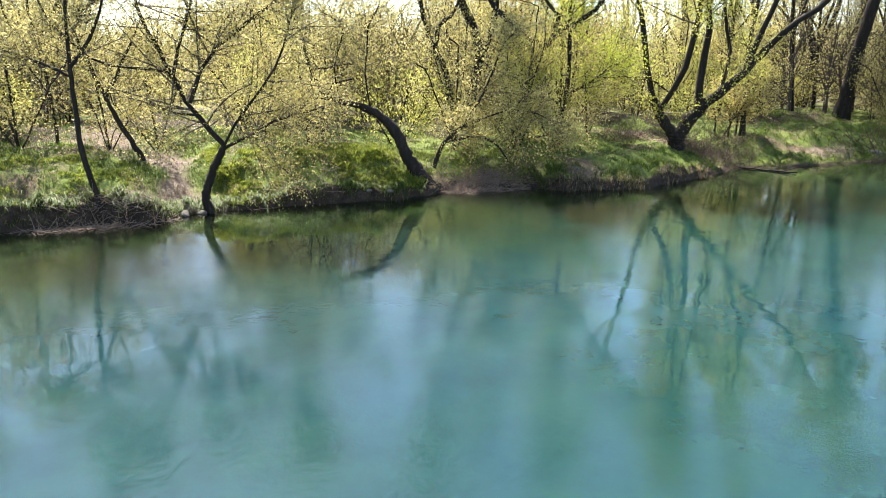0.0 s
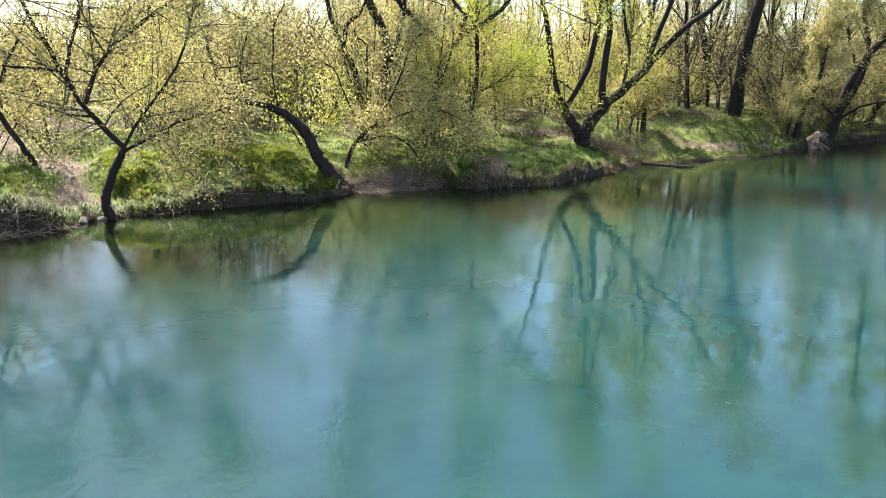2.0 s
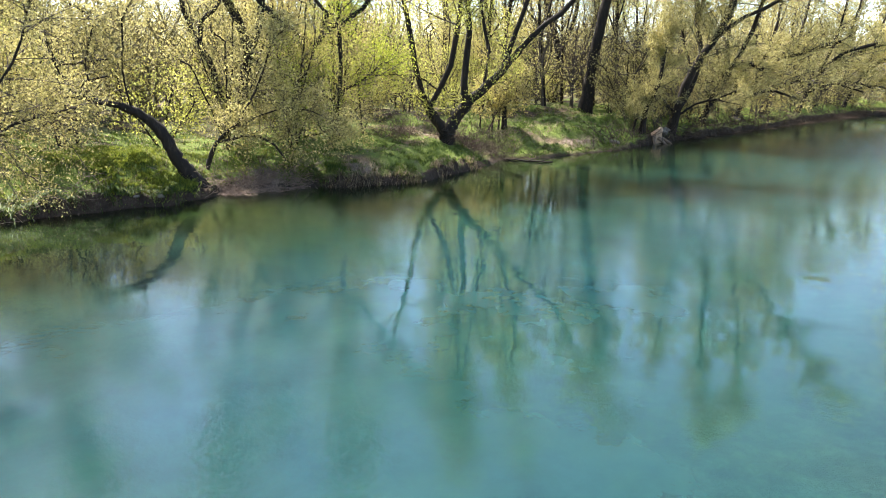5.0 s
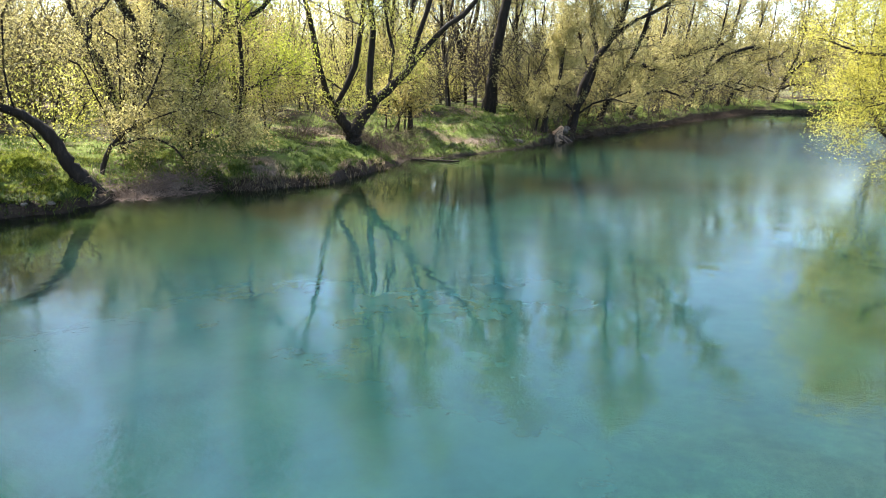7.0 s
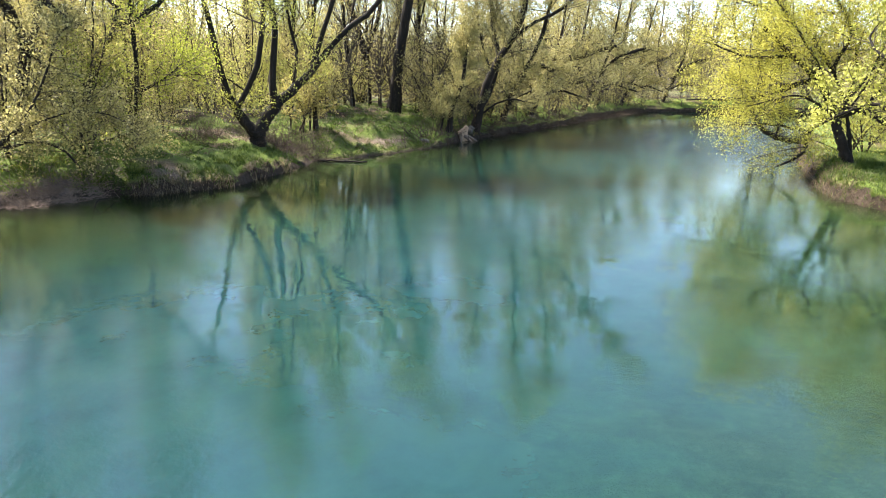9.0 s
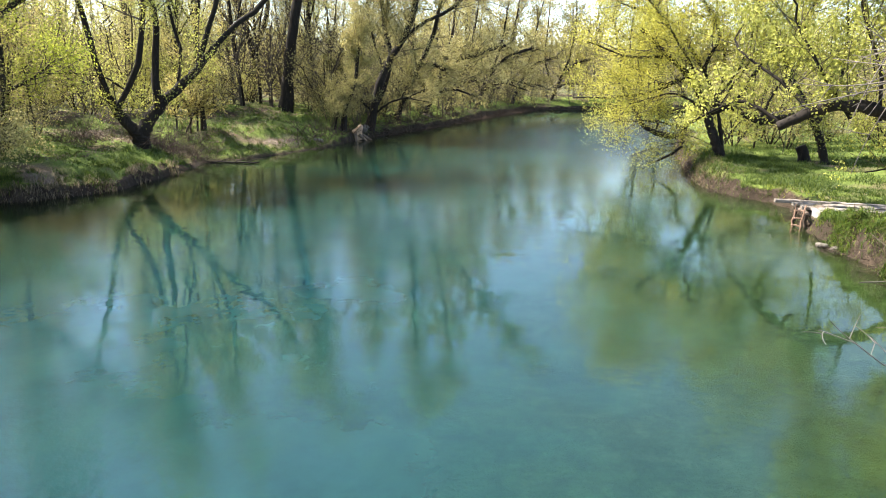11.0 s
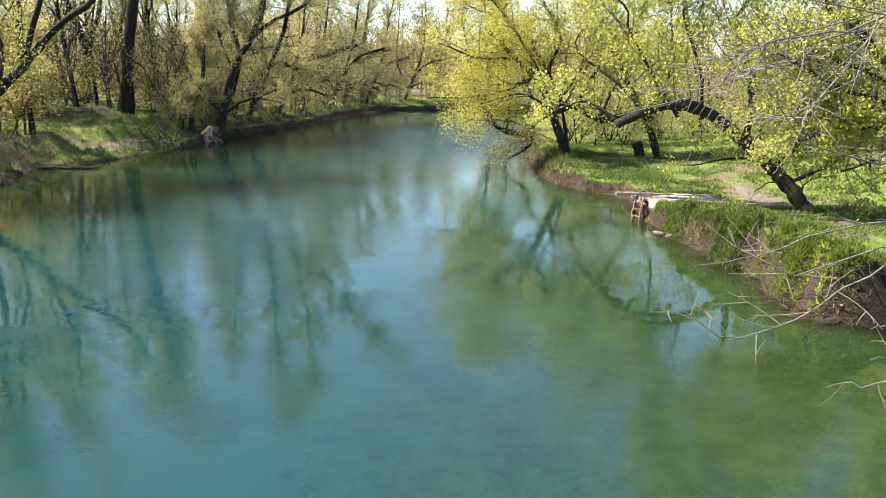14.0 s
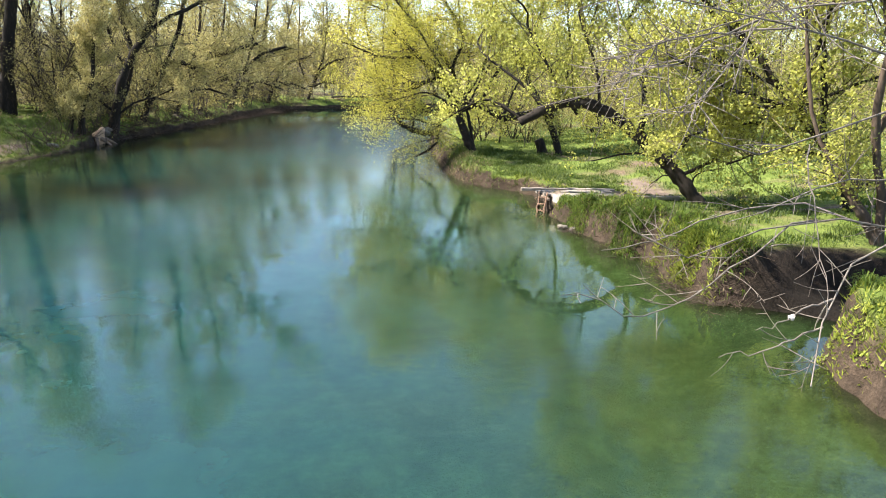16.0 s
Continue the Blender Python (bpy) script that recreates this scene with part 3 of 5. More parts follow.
def plant_tree(name, label, x, y, limbs, seed, leaf=LEAF_LIME, bark=BARK_DARK, twig=TWIG, boughs=60, bough_len=2.2, twigs=420, twig_len=0.8,
               per=26, leaf_size=0.13, scatter=0.14, reach=6.0, rise=0.35, droop=0.0, depth=0.35, size=1.0, face=True, group="", z=None, start=0.25, fine=True, slim=True, clear=()):
    """A tree from its main limbs (base radius, end radius, (across, height) pairs seen from the river); finer growth by chance.
    reach: how far the limbs that end high go on upwards."""
    rng = np.random.default_rng(seed)
    z = float(land(x, y)) - 0.12 if z is None else z
    turn = math.atan2(-x, y) if face else 0.0
    tree = root(name, x, y, z, label, "tree", group, turn)
    lines, rads = [], []
    top = size * max(p[-1][1] for _, _, p in limbs)
    for j, (r0, r1, pts) in enumerate(limbs):
        r0, r1 = 0.8 * size * r0, 0.8 * size * r1
        pts = [(a * size, b * size) for a, b in pts]
        p = [np.array((q[0], 0.0, q[1])) for q in pts]
        ln = sum(np.linalg.norm(b - a) for a, b in zip(p, p[1:]))
        off = 0.0 if j == 0 else rng.normal() * depth
        p = [q + np.array((0, off * i / len(p) * ln * 0.35, 0)) for i, q in enumerate(p)]
        if reach and p[-1][2] > 0.72 * top:
            w = unit(unit(p[-1] - p[-2]) + np.array((0, 0, 0.9)) + rng.normal(size=3) * 0.15)
            more = reach * (0.7 + 0.5 * rng.random())
            p += [p[-1] + w * more * 0.5, p[-1] + w * more + np.array([rng.normal() * 0.6, rng.normal() * 0.6, 0])]
            r1 = max(0.03, r1 * 0.45)
        k = 30 if j == 0 else 14 if r0 > 0.08 else 10
        q = smooth_line(p, k)
        q[1:-1] += rng.normal(size=(k - 2, 3)) * (0.012 if j == 0 else 0.025) * min(1.0, ln / 4)
        rr = np.linspace(r0, r1, k) * (1 + rng.normal(size=k) * 0.05)
        if j == 0:
            rr[0] *= 1.35
            rr[1] *= 1.12
            q[0, 2] -= 0.3
        lines.append(q)
        rads.append(rr)
        sides = 10 if r0 > 0.15 else 6
        v, f = tubes(q[None], rr[None], sides)
        mid = np.repeat(q, sides, axis=0)
        v = mid + (v - mid) * (1 + rng.normal(size=(len(v), 1)) * 0.09)
        if j == 0:
            trunk = part("trunk", mesh_from("trunk", v, f, bark), tree)
        else:
            part("limb", mesh_from("limb", v, f, bark), trunk)
    k = 12
    ls = np.stack([np.stack([np.interp(np.linspace(0, 1, k), np.linspace(0, 1, len(q)), q[:, i]) for i in range(3)], -1) for q in lines])
    rs = np.stack([np.interp(np.linspace(0, 1, k), np.linspace(0, 1, len(r)), r) for r in rads])
    lit = [i for i in range(len(limbs)) if i not in clear]
    b1, r1 = shoots(rng, ls[lit], rs[lit], boughs, bough_len, 0.6, rise, 5 if fine else 3, 0.5, start, droop)
    b2, r2 = shoots(rng, np.concatenate([b1]), r1, twigs, twig_len, 0.65, rise * 0.6, 3 if fine else 2, 0.5, 0.15, droop * 1.5)
    v1, f1 = tubes(b1, r1, 4 if fine else 3)
    v2, f2 = tubes(b2, np.maximum(r2, 0.006), 3)
    part("twigwork", mesh_from("twigwork", np.concatenate([v1, v2]), np.concatenate([f1, f2 + len(v1)]), twig), tree, kind="stuff")
    if per:
        part("crown", leaf_mesh(rng, "crown", b2, per, leaf_size, scatter, leaf, slim), tree, kind="stuff")
    return tree



# ---- left bank: trees along the water ----
plant_tree("slim_tree", "slender dark-barked tree leaning over the grassy bank edge", -25.75, 1.73, [
    (0.12, 0.06, [(0, -0.1), (-0.3, 1.2), (-0.4, 3.1), (-0.4, 4.9), (-0.3, 6.2)]), (0.07, 0.04, [(-0.4, 3.8), (0.2, 4.6), (0.6, 5.6)]),
    (0.05, 0.04, [(-0.4, 3.5), (-1.2, 3.9), (-2.0, 4.2)])], 11, LEAF_LIME, size=1.1, boughs=64, bough_len=1.5, twigs=620, per=18, reach=2.4, start=0.45, leaf_size=0.08)
plant_tree("slim_tree", "slender dark tree leaning across a bare earth slope", -30.2, 3.8, [
    (0.14, 0.07, [(0, 0), (-0.8, 1.6), (-1.4, 3.1), (-2.0, 4.9)]), (0.09, 0.04, [(-1.1, 2.4), (-0.5, 3.5), (0.1, 4.8)])], 12, LEAF_LIME, size=1.08, boughs=20, bough_len=1.2, twigs=110, per=12, reach=0.3, leaf_size=0.085)
plant_tree("old_tree", "old dark tree leaning out of the thicket", -45.4, -2.1, [
    (0.37, 0.25, [(0, 0), (1.1, 2.1), (2.7, 3.9), (3.7, 5.5)]), (0.22, 0.12, [(1.1, 2.1), (2.4, 3.0), (3.6, 3.3)]),
    (0.19, 0.09, [(2.7, 3.9), (4.2, 5.0), (5.8, 6.1)])], 13, LEAF_LIME, size=1.16, boughs=40, twigs=240, per=24, reach=3)
plant_tree("curved_tree", "crooked dark tree rooted at the waterline with pale spring leaves", -26.05, 5.39, [
    (0.2, 0.14, [(0, 0), (-0.22, 0.7), (0.02, 1.5), (0.3, 2.1), (0.5, 2.5)]), (0.125, 0.07, [(0.5, 2.5), (-0.4, 3.6), (-0.9, 4.6), (-1.4, 5.6), (-1.9, 6.9)]),
    (0.1, 0.04, [(-0.5, 3.9), (-0.1, 5.0), (0.7, 5.9), (1.7, 6.7), (2.5, 7.3)]), (0.08, 0.04, [(-1.0, 4.7), (-0.7, 5.8), (-0.3, 6.8)]),
    (0.06, 0.02, [(-1.1, 4.9), (-2.1, 5.0), (-2.9, 5.1), (-3.5, 5.4)]), (0.06, 0.03, [(0.5, 2.5), (1.0, 3.4), (2.0, 4.7), (2.6, 6.0)]),
    (0.08, 0.04, [(0.5, 2.4), (1.3, 2.8), (2.5, 3.4), (3.6, 3.7)]), (0.06, 0.02, [(-0.3, 3.5), (-1.1, 3.6), (-2.1, 4.0)])],
    14, LEAF_LIME, size=1.04, boughs=190, bough_len=2.3, twigs=1800, per=24, reach=2.6, leaf_size=0.08, scatter=0.22, twig_len=0.8, rise=0.1, start=0.08, droop=0.08, clear=(0, 4, 7))
plant_tree("leaning_tree", "thick tree trunk arched low over the bank", -26.83, 14.13, [
    (0.44, 0.17, [(0.35, -0.5), (-0.15, 0.4), (-0.6, 1.1), (-0.9, 1.8), (-1.6, 2.6), (-2.4, 3.0)]), (0.3, 0.1, [(0.0, 0.3), (0.6, -0.3), (1.1, -0.9)]), (0.24, 0.1, [(0.0, 0.2), (0.1, -0.4), (0.2, -0.9)]), (0.16, 0.08, [(-2.4, 3.0), (-3.3, 3.2), (-4.0, 3.5), (-4.5, 4.7)]),
    (0.05, 0.02, [(-2.0, 2.8), (-2.2, 4.1), (-2.1, 5.4)]), (0.05, 0.02, [(-3.2, 3.1), (-3.5, 4.3), (-3.2, 5.6)]), (0.06, 0.02, [(-3.3, 3.2), (-5.0, 3.3), (-6.4, 2.9)])],
    15, LEAF_LIME, twig=TWIG_OLIVE, boughs=80, bough_len=2.0, twigs=520, per=15, reach=1.5, leaf_size=0.09, scatter=0.28, rise=0.2, clear=(0, 1, 2))
plant_tree("bushy_tree", "small forked tree with drooping leafy twigs at the shore", -28.7, 15.83, [
    (0.14, 0.08, [(0, 0), (0.5, 1.2), (1.5, 2.1)]), (0.08, 0.05, [(0.5, 1.2), (1.9, 1.5), (2.9, 1.1), (3.4, 0.4)]),
    (0.08, 0.03, [(1.5, 2.1), (2.3, 3.6), (2.8, 5.0)]), (0.06, 0.03, [(1.0, 1.7), (3.2, 2.6), (5.0, 2.4), (6.2, 1.2)])],
    16, LEAF_LIME, twig=TWIG_OLIVE, boughs=130, bough_len=2.1, twigs=560, per=20, reach=1.0, leaf_size=0.115, scatter=0.2, droop=0.2, depth=0.7)
plant_tree("tall_tree", "tall dark twisted trunk behind the bushes", -33.7, 21.0, [
    (0.34, 0.26, [(0, 0), (0, 2.5), (0.3, 4.1), (-0.2, 5.7), (-0.8, 7.0)]), (0.17, 0.12, [(0.2, 3.6), (0.9, 5.2), (1.1, 6.8)])],
    17, LEAF_LIME, size=1.09, boughs=60, bough_len=2.6, twigs=380, twig_len=1.0, per=18, reach=10.0, start=0.4, leaf_size=0.12, scatter=0.25)
plant_tree("tall_tree", "tall crooked bare-limbed trunk behind the bushes", -33.74, 19.77, [
    (0.23, 0.17, [(0, 0), (-0.3, 2.9), (-1.0, 4.4), (-1.4, 5.5), (-1.6, 6.7)]), (0.17, 0.08, [(-0.8, 4.0), (-0.7, 5.2), (-0.1, 5.7)])],
    18, LEAF_LIME, size=1.1, boughs=34, bough_len=2.0, twigs=170, per=16, reach=3, start=0.45, leaf_size=0.12, scatter=0.25)
plant_tree("forked_tree", "dark forked tree wrapped in fresh leaves", -31.6, 22.17, [
    (0.27, 0.19, [(0, 0), (0.5, 2.1), (1.1, 3.8), (1.6, 4.8)]), (0.19, 0.09, [(1.6, 4.8), (0.3, 5.5), (-0.8, 6.5), (-1.6, 7.5)]),
    (0.19, 0.09, [(1.6, 4.8), (2.6, 5.8), (4.0, 6.6)]), (0.13, 0.06, [(1.9, 5.2), (2.2, 6.4), (1.4, 7.3)])],
    19, LEAF_FRESH, boughs=190, bough_len=2.8, twigs=1500, per=18, reach=11, leaf_size=0.105, scatter=0.22)
plant_tree("leafy_tree", "young tree with dense deep green foliage", -30.5, 24.63, [
    (0.18, 0.12, [(0, 0), (0.1, 1.6), (0.2, 3.4), (0.2, 5.8)]), (0.1, 0.03, [(0.1, 1.9), (-1.2, 2.8), (-2.1, 3.7)]),
    (0.1, 0.03, [(0.1, 2.5), (1.3, 3.2), (2.4, 4.1)]), (0.1, 0.03, [(0.1, 0.8), (-1.4, 0.3), (-2.8, 0.4)])],
    20, LEAF_GREEN, boughs=180, bough_len=2.6, twigs=1500, per=19, reach=13, leaf_size=0.11, scatter=0.3)
plant_tree("willow_tree", "massive old dark willow forked low above the bank", -28.1, 30.71, [
    (0.62, 0.52, [(0, 0), (0.0, 0.35), (0.05, 0.75)]), (0.42, 0.27, [(-0.05, 0.5), (-0.8, 1.5), (-1.55, 2.8)]),
    (0.2, 0.13, [(-1.45, 2.8), (-1.9, 4.6), (-2.2, 6.4), (-2.6, 7.9)]), (0.2, 0.13, [(-1.0, 2.0), (-0.1, 3.6), (0.4, 5.6), (0.7, 8.4)]),
    (0.5, 0.36, [(0.05, 0.6), (0.6, 1.5), (1.2, 2.2)]), (0.26, 0.17, [(1.0, 2.1), (0.9, 4.0), (1.15, 6.0), (1.0, 8.4)]), (0.36, 0.22, [(1.0, 2.1), (2.1, 3.1), (3.1, 4.1), (4.0, 5.2)]),
    (0.2, 0.1, [(4.0, 5.2), (5.1, 6.4), (6.7, 7.7)]), (0.2, 0.11, [(3.1, 4.1), (3.7, 6.0), (4.4, 8.4)]), (0.12, 0.06, [(2.0, 3.0), (2.3, 4.9), (1.8, 7.2)]), (0.07, 0.03, [(-0.5, 2.9), (-1.7, 3.6), (-4.4, 3.7)])],
    21, LEAF_FRESH, boughs=340, bough_len=2.8, twigs=2600, per=22, reach=10.5, leaf_size=0.11, scatter=0.22, depth=0.35, clear=(0,))
plant_tree("forked_tree", "dark slim forked tree on the higher ground", -41.7, 61.0, [
    (0.5, 0.33, [(0, 0), (0.6, 4.0), (0.3, 5.9), (-0.6, 8.8)]), (0.33, 0.17, [(0.6, 4.0), (1.3, 6.4), (2.1, 9.2)])], 22, LEAF_LIME, boughs=130, bough_len=3.6, twigs=850, per=24, reach=12, leaf_size=0.152, start=0.4)
plant_tree("big_trunk_tree", "tall thick dark trunk leaning on the higher ground", -32.9, 53.2, [
    (0.62, 0.5, [(0, 0), (0.2, 2.0), (0.5, 4.4), (1.1, 8.1)])], 23, LEAF_LIME, size=1.08, boughs=120, bough_len=4.2, twigs=900, twig_len=1.1, per=26, reach=13, leaf_size=0.152, start=0.5)
plant_tree("thin_tree", "thin dark stems rising from a bramble thicket", -29.7, 38.1, [
    (0.22, 0.14, [(0, 0), (0, 2.2), (-0.1, 4.1), (-0.1, 6.0)]), (0.09, 0.04, [(-1.6, -0.2), (-1.6, 1.0), (-1.9, 2.5)]), (0.09, 0.04, [(-0.8, -0.2), (-0.8, 1.5), (-1.4, 2.6)]),
    (0.09, 0.04, [(-0.4, -0.1), (-0.2, 1.8), (0.8, 3.8)]), (0.07, 0.04, [(-1.2, -0.2), (-0.5, 1.3), (0.0, 2.2)])], 24, LEAF_OLIVE, boughs=110, bough_len=2.3, twigs=760, per=18, reach=12)
plant_tree("shore_tree", "small dark tree beside a split stump at the shore", -25.82, 49.9, [
    (0.28, 0.16, [(0, 0), (0.2, 1.9), (0.9, 3.7), (1.2, 5.9)]), (0.12, 0.07, [(-0.7, 0.0), (-0.3, 1.9), (-0.1, 2.7)])], 25, LEAF_LIME, twig=TWIG_OLIVE, boughs=90, bough_len=2.4, twigs=700, per=30, reach=3, leaf_size=0.114)
plant_tree("willow_tree", "willow leaning over the river with fine yellow-green twigs", -26.0, 55.0, [
    (0.4, 0.26, [(0, 0), (0.7, 3.2), (1.6, 5.5), (2.5, 6.9), (3.6, 9.8)]), (0.25, 0.17, [(0.4, 1.9), (1.3, 3.6), (1.8, 5.9), (1.2, 8.1)]), (0.2, 0.12, [(2.5, 6.9), (4.5, 8.6), (6.8, 9.8)]),
    (0.14, 0.05, [(0.3, 1.5), (-1.5, 3.6), (-2.6, 6.0)]), (0.12, 0.05, [(0.5, 1.5), (2.4, 2.6), (4.6, 2.4)])], 26, LEAF_LIME, size=1.06, twig=TWIG_OLIVE, boughs=270, bough_len=3.3, twigs=2300, twig_len=1.0, per=25, reach=12, leaf_size=0.12, depth=0.6)
plant_tree("willow_tree", "low willow spreading over the shore", -26.8, 62.7, [
    (0.36, 0.22, [(0, 0), (1.3, 3.3), (2.6, 5.1), (4.6, 4.6)]), (0.25, 0.15, [(1.3, 3.3), (3.0, 6.8), (3.7, 9.6)]), (0.2, 0.1, [(0.4, 1.5), (2.3, 2.6), (4.3, 2.5)]), (0.2, 0.08, [(0.6, 2.0), (-1.4, 5.0), (-2.4, 8.5)])],
    27, LEAF_LIME, twig=TWIG_OLIVE, boughs=240, bough_len=3.6, twigs=1700, twig_len=1.1, per=26, reach=13, leaf_size=0.142, depth=0.6)
for k, (wx, wy, sc) in enumerate(((-27.5, 72, 1.0), (-28, 81, 1.1), (-27.5, 91, 1.2), (-29, 102, 1.2), (-28, 112, 1.15), (-24, 124, 1.1))):
    plant_tree("willow_tree", "grey-green willow leaning over the far shore", wx, wy, [
        (0.36, 0.2, [(0, 0), (1.2 * sc, 3.2 * sc), (3.2 * sc, 5.6 * sc), (6.0 * sc, 6.6 * sc)]), (0.26, 0.14, [(1.0 * sc, 2.8 * sc), (2.4 * sc, 6.5 * sc), (3.0 * sc, 10 * sc)]),
        (0.2, 0.1, [(0.6 * sc, 2 * sc), (2.8 * sc, 2.9 * sc), (5.4 * sc, 2.2 * sc)]), (0.22, 0.1, [(0.5 * sc, 2 * sc), (-1.2 * sc, 6 * sc), (-1.0 * sc, 11 * sc)])],
        40 + k, LEAF_LIME if k < 3 else LEAF_OLIVE, bark=BARK_DARK, twig=TWIG, boughs=130, bough_len=4.0, twigs=1000, twig_len=1.4, per=17, reach=7, leaf_size=0.19, scatter=0.22, depth=0.7, group="far willows")

# ---- right bank: trees ----
plant_tree("arching_willow", "old willow with an arching limb and yellow spring leaves", 1.48, 42.7, [
    (0.36, 0.27, [(0, 0), (-0.5, 1.1), (-0.9, 2.1), (-1.1, 2.6)]), (0.24, 0.12, [(-1.1, 2.6), (-2.1, 4.5), (-3.4, 5.6), (-4.8, 7.0)]), (0.2, 0.1, [(0, 0.1), (-0.3, 1.8), (-0.5, 2.6)]),
    (0.3, 0.23, [(-1.1, 2.6), (0.3, 3.0), (1.7, 2.2), (2.8, 2.4), (4.0, 2.8), (5.5, 3.1)]), (0.2, 0.06, [(-1.2, 2.6), (-2.2, 1.7), (-2.3, 0.6), (-3.5, -0.2)]),
    (0.17, 0.1, [(-0.4, 2.9), (-1.4, 4.9), (-0.8, 6.8), (-1.9, 8.6)]), (0.17, 0.1, [(0.3, 2.9), (1.2, 4.9), (3.1, 6.9), (3.6, 8.7)]), (0.14, 0.06, [(-2.1, 4.5), (-4.1, 4.1), (-6.6, 4.4)]),
    (0.1, 0.03, [(-2.4, 1.8), (-4.1, 2.0), (-6.6, 1.8)]), (0.12, 0.05, [(-3.4, 5.6), (-5.6, 5.6), (-8.0, 6.4)]), (0.12, 0.05, [(-2.1, 4.5), (-5.2, 3.4), (-8.6, 3.2)]), (0.13, 0.05, [(-1.4, 4.8), (-3.4, 7.4), (-6.4, 8.6)]),
    (0.1, 0.04, [(-1.1, 2.6), (-2.8, 3.6), (-5.2, 3.0)]), (0.12, 0.05, [(-1.0, 2.9), (-2.6, 6.0), (-4.6, 8.6)]), (0.12, 0.05, [(-0.9, 2.9), (0.5, 5.5), (1.0, 8.6)]), (0.1, 0.04, [(-0.9, 2.8), (-3.5, 5.6), (-6.2, 6.8)]),
    (0.1, 0.04, [(-0.5, 2.9), (0.6, 5.0), (2.2, 7.6), (3.4, 9.4)]), (0.1, 0.04, [(-3.4, 5.6), (-4.2, 8.0), (-5.2, 9.8)]), (0.1, 0.04, [(1.7, 2.4), (2.6, 4.4), (4.4, 6.0)]),
    (0.1, 0.04, [(-0.8, 2.8), (-0.4, 5.0), (-1.0, 7.6)])],
    60, LEAF_YELLOW, boughs=360, bough_len=2.5, twigs=2700, twig_len=1.0, per=36, reach=1.2, leaf_size=0.095, scatter=0.34, depth=0.9, droop=0.1, clear=(0, 2, 3))
plant_tree("leaning_willow", "willow leaning low out over the river behind the arching one", -1.0, 59.5, [
    (0.3, 0.22, [(0, 0), (-1.6, 0.1), (-3.2, 0.9), (-4.2, 2.9)]), (0.2, 0.1, [(-4.2, 2.9), (-4.9, 5.2), (-5.8, 8.0)]), (0.17, 0.08, [(-3.4, 1.2), (-3.6, 3.8), (-3.9, 6.6)]), (0.13, 0.06, [(-2.0, 0.3), (-1.9, 3.0), (-2.6, 6.0)])],
    65, LEAF_YELLOW, boughs=110, bough_len=2.4, twigs=800, twig_len=1.0, per=18, reach=2.5, leaf_size=0.11, scatter=0.25, clear=(0,))
plant_tree("stub_tree", "short dark trunk in the meadow with fresh leaves", 6.57, 42.2, [
    (0.28, 0.24, [(0, 0), (-0.3, 1.1), (-0.7, 2.0)]), (0.24, 0.14, [(-0.7, 2.0), (-1.5, 3.4), (-2.7, 5.6), (-3.8, 7.4)]), (0.13, 0.07, [(-0.7, 2.0), (0.1, 4.1), (0.2, 6.5)])],
    61, LEAF_FRESH, boughs=80, bough_len=2.2, twigs=600, per=18, reach=4)
plant_tree("maple_tree", "leaning dark maple trunk clothed in fresh green leaves", 9.9, 27.1, [
    (0.36, 0.28, [(0, -0.1), (-0.9, 1.0), (-1.9, 1.95), (-3.3, 3.1)]), (0.3, 0.22, [(-3.3, 3.1), (-4.2, 3.65), (-5.1, 3.8), (-6.1, 3.65), (-7.3, 2.95)]), (0.13, 0.05, [(-7.3, 2.95), (-8.2, 3.5), (-8.9, 3.8), (-9.8, 3.5), (-10.6, 3.0)]), (0.12, 0.05, [(-5.1, 3.35), (-6.0, 4.6), (-7.2, 6.6)]), (0.12, 0.05, [(-6.1, 3.15), (-7.4, 4.4), (-9.2, 5.6)]), (0.1, 0.04, [(-4.2, 3.3), (-4.4, 5.0), (-5.2, 7.2)]), (0.18, 0.09, [(-2.6, 2.4), (-2.5, 4.2), (-3.1, 6.0)]),
    (0.14, 0.07, [(-1.5, 1.5), (-0.4, 3.2), (0.1, 5.2)]), (0.11, 0.06, [(-1.0, 1.0), (0.8, 2.3), (2.2, 3.9)]), (0.07, 0.03, [(-1.8, 1.8), (-2.8, 1.9), (-4.4, 1.5)]), (0.05, 0.02, [(-0.5, 0.5), (-0.3, 1.2), (0.6, 1.5)]), (0.05, 0.02, [(-0.9, 1.0), (-1.5, 1.1), (-2.0, 0.7)])],
    62, LEAF_FRESH, twig=TWIG_OLIVE, boughs=160, bough_len=2.2, twigs=1100, twig_len=0.7, per=20, reach=2, leaf_size=0.12, scatter=0.15, depth=0.5, rise=0.5, slim=False, clear=(0,))
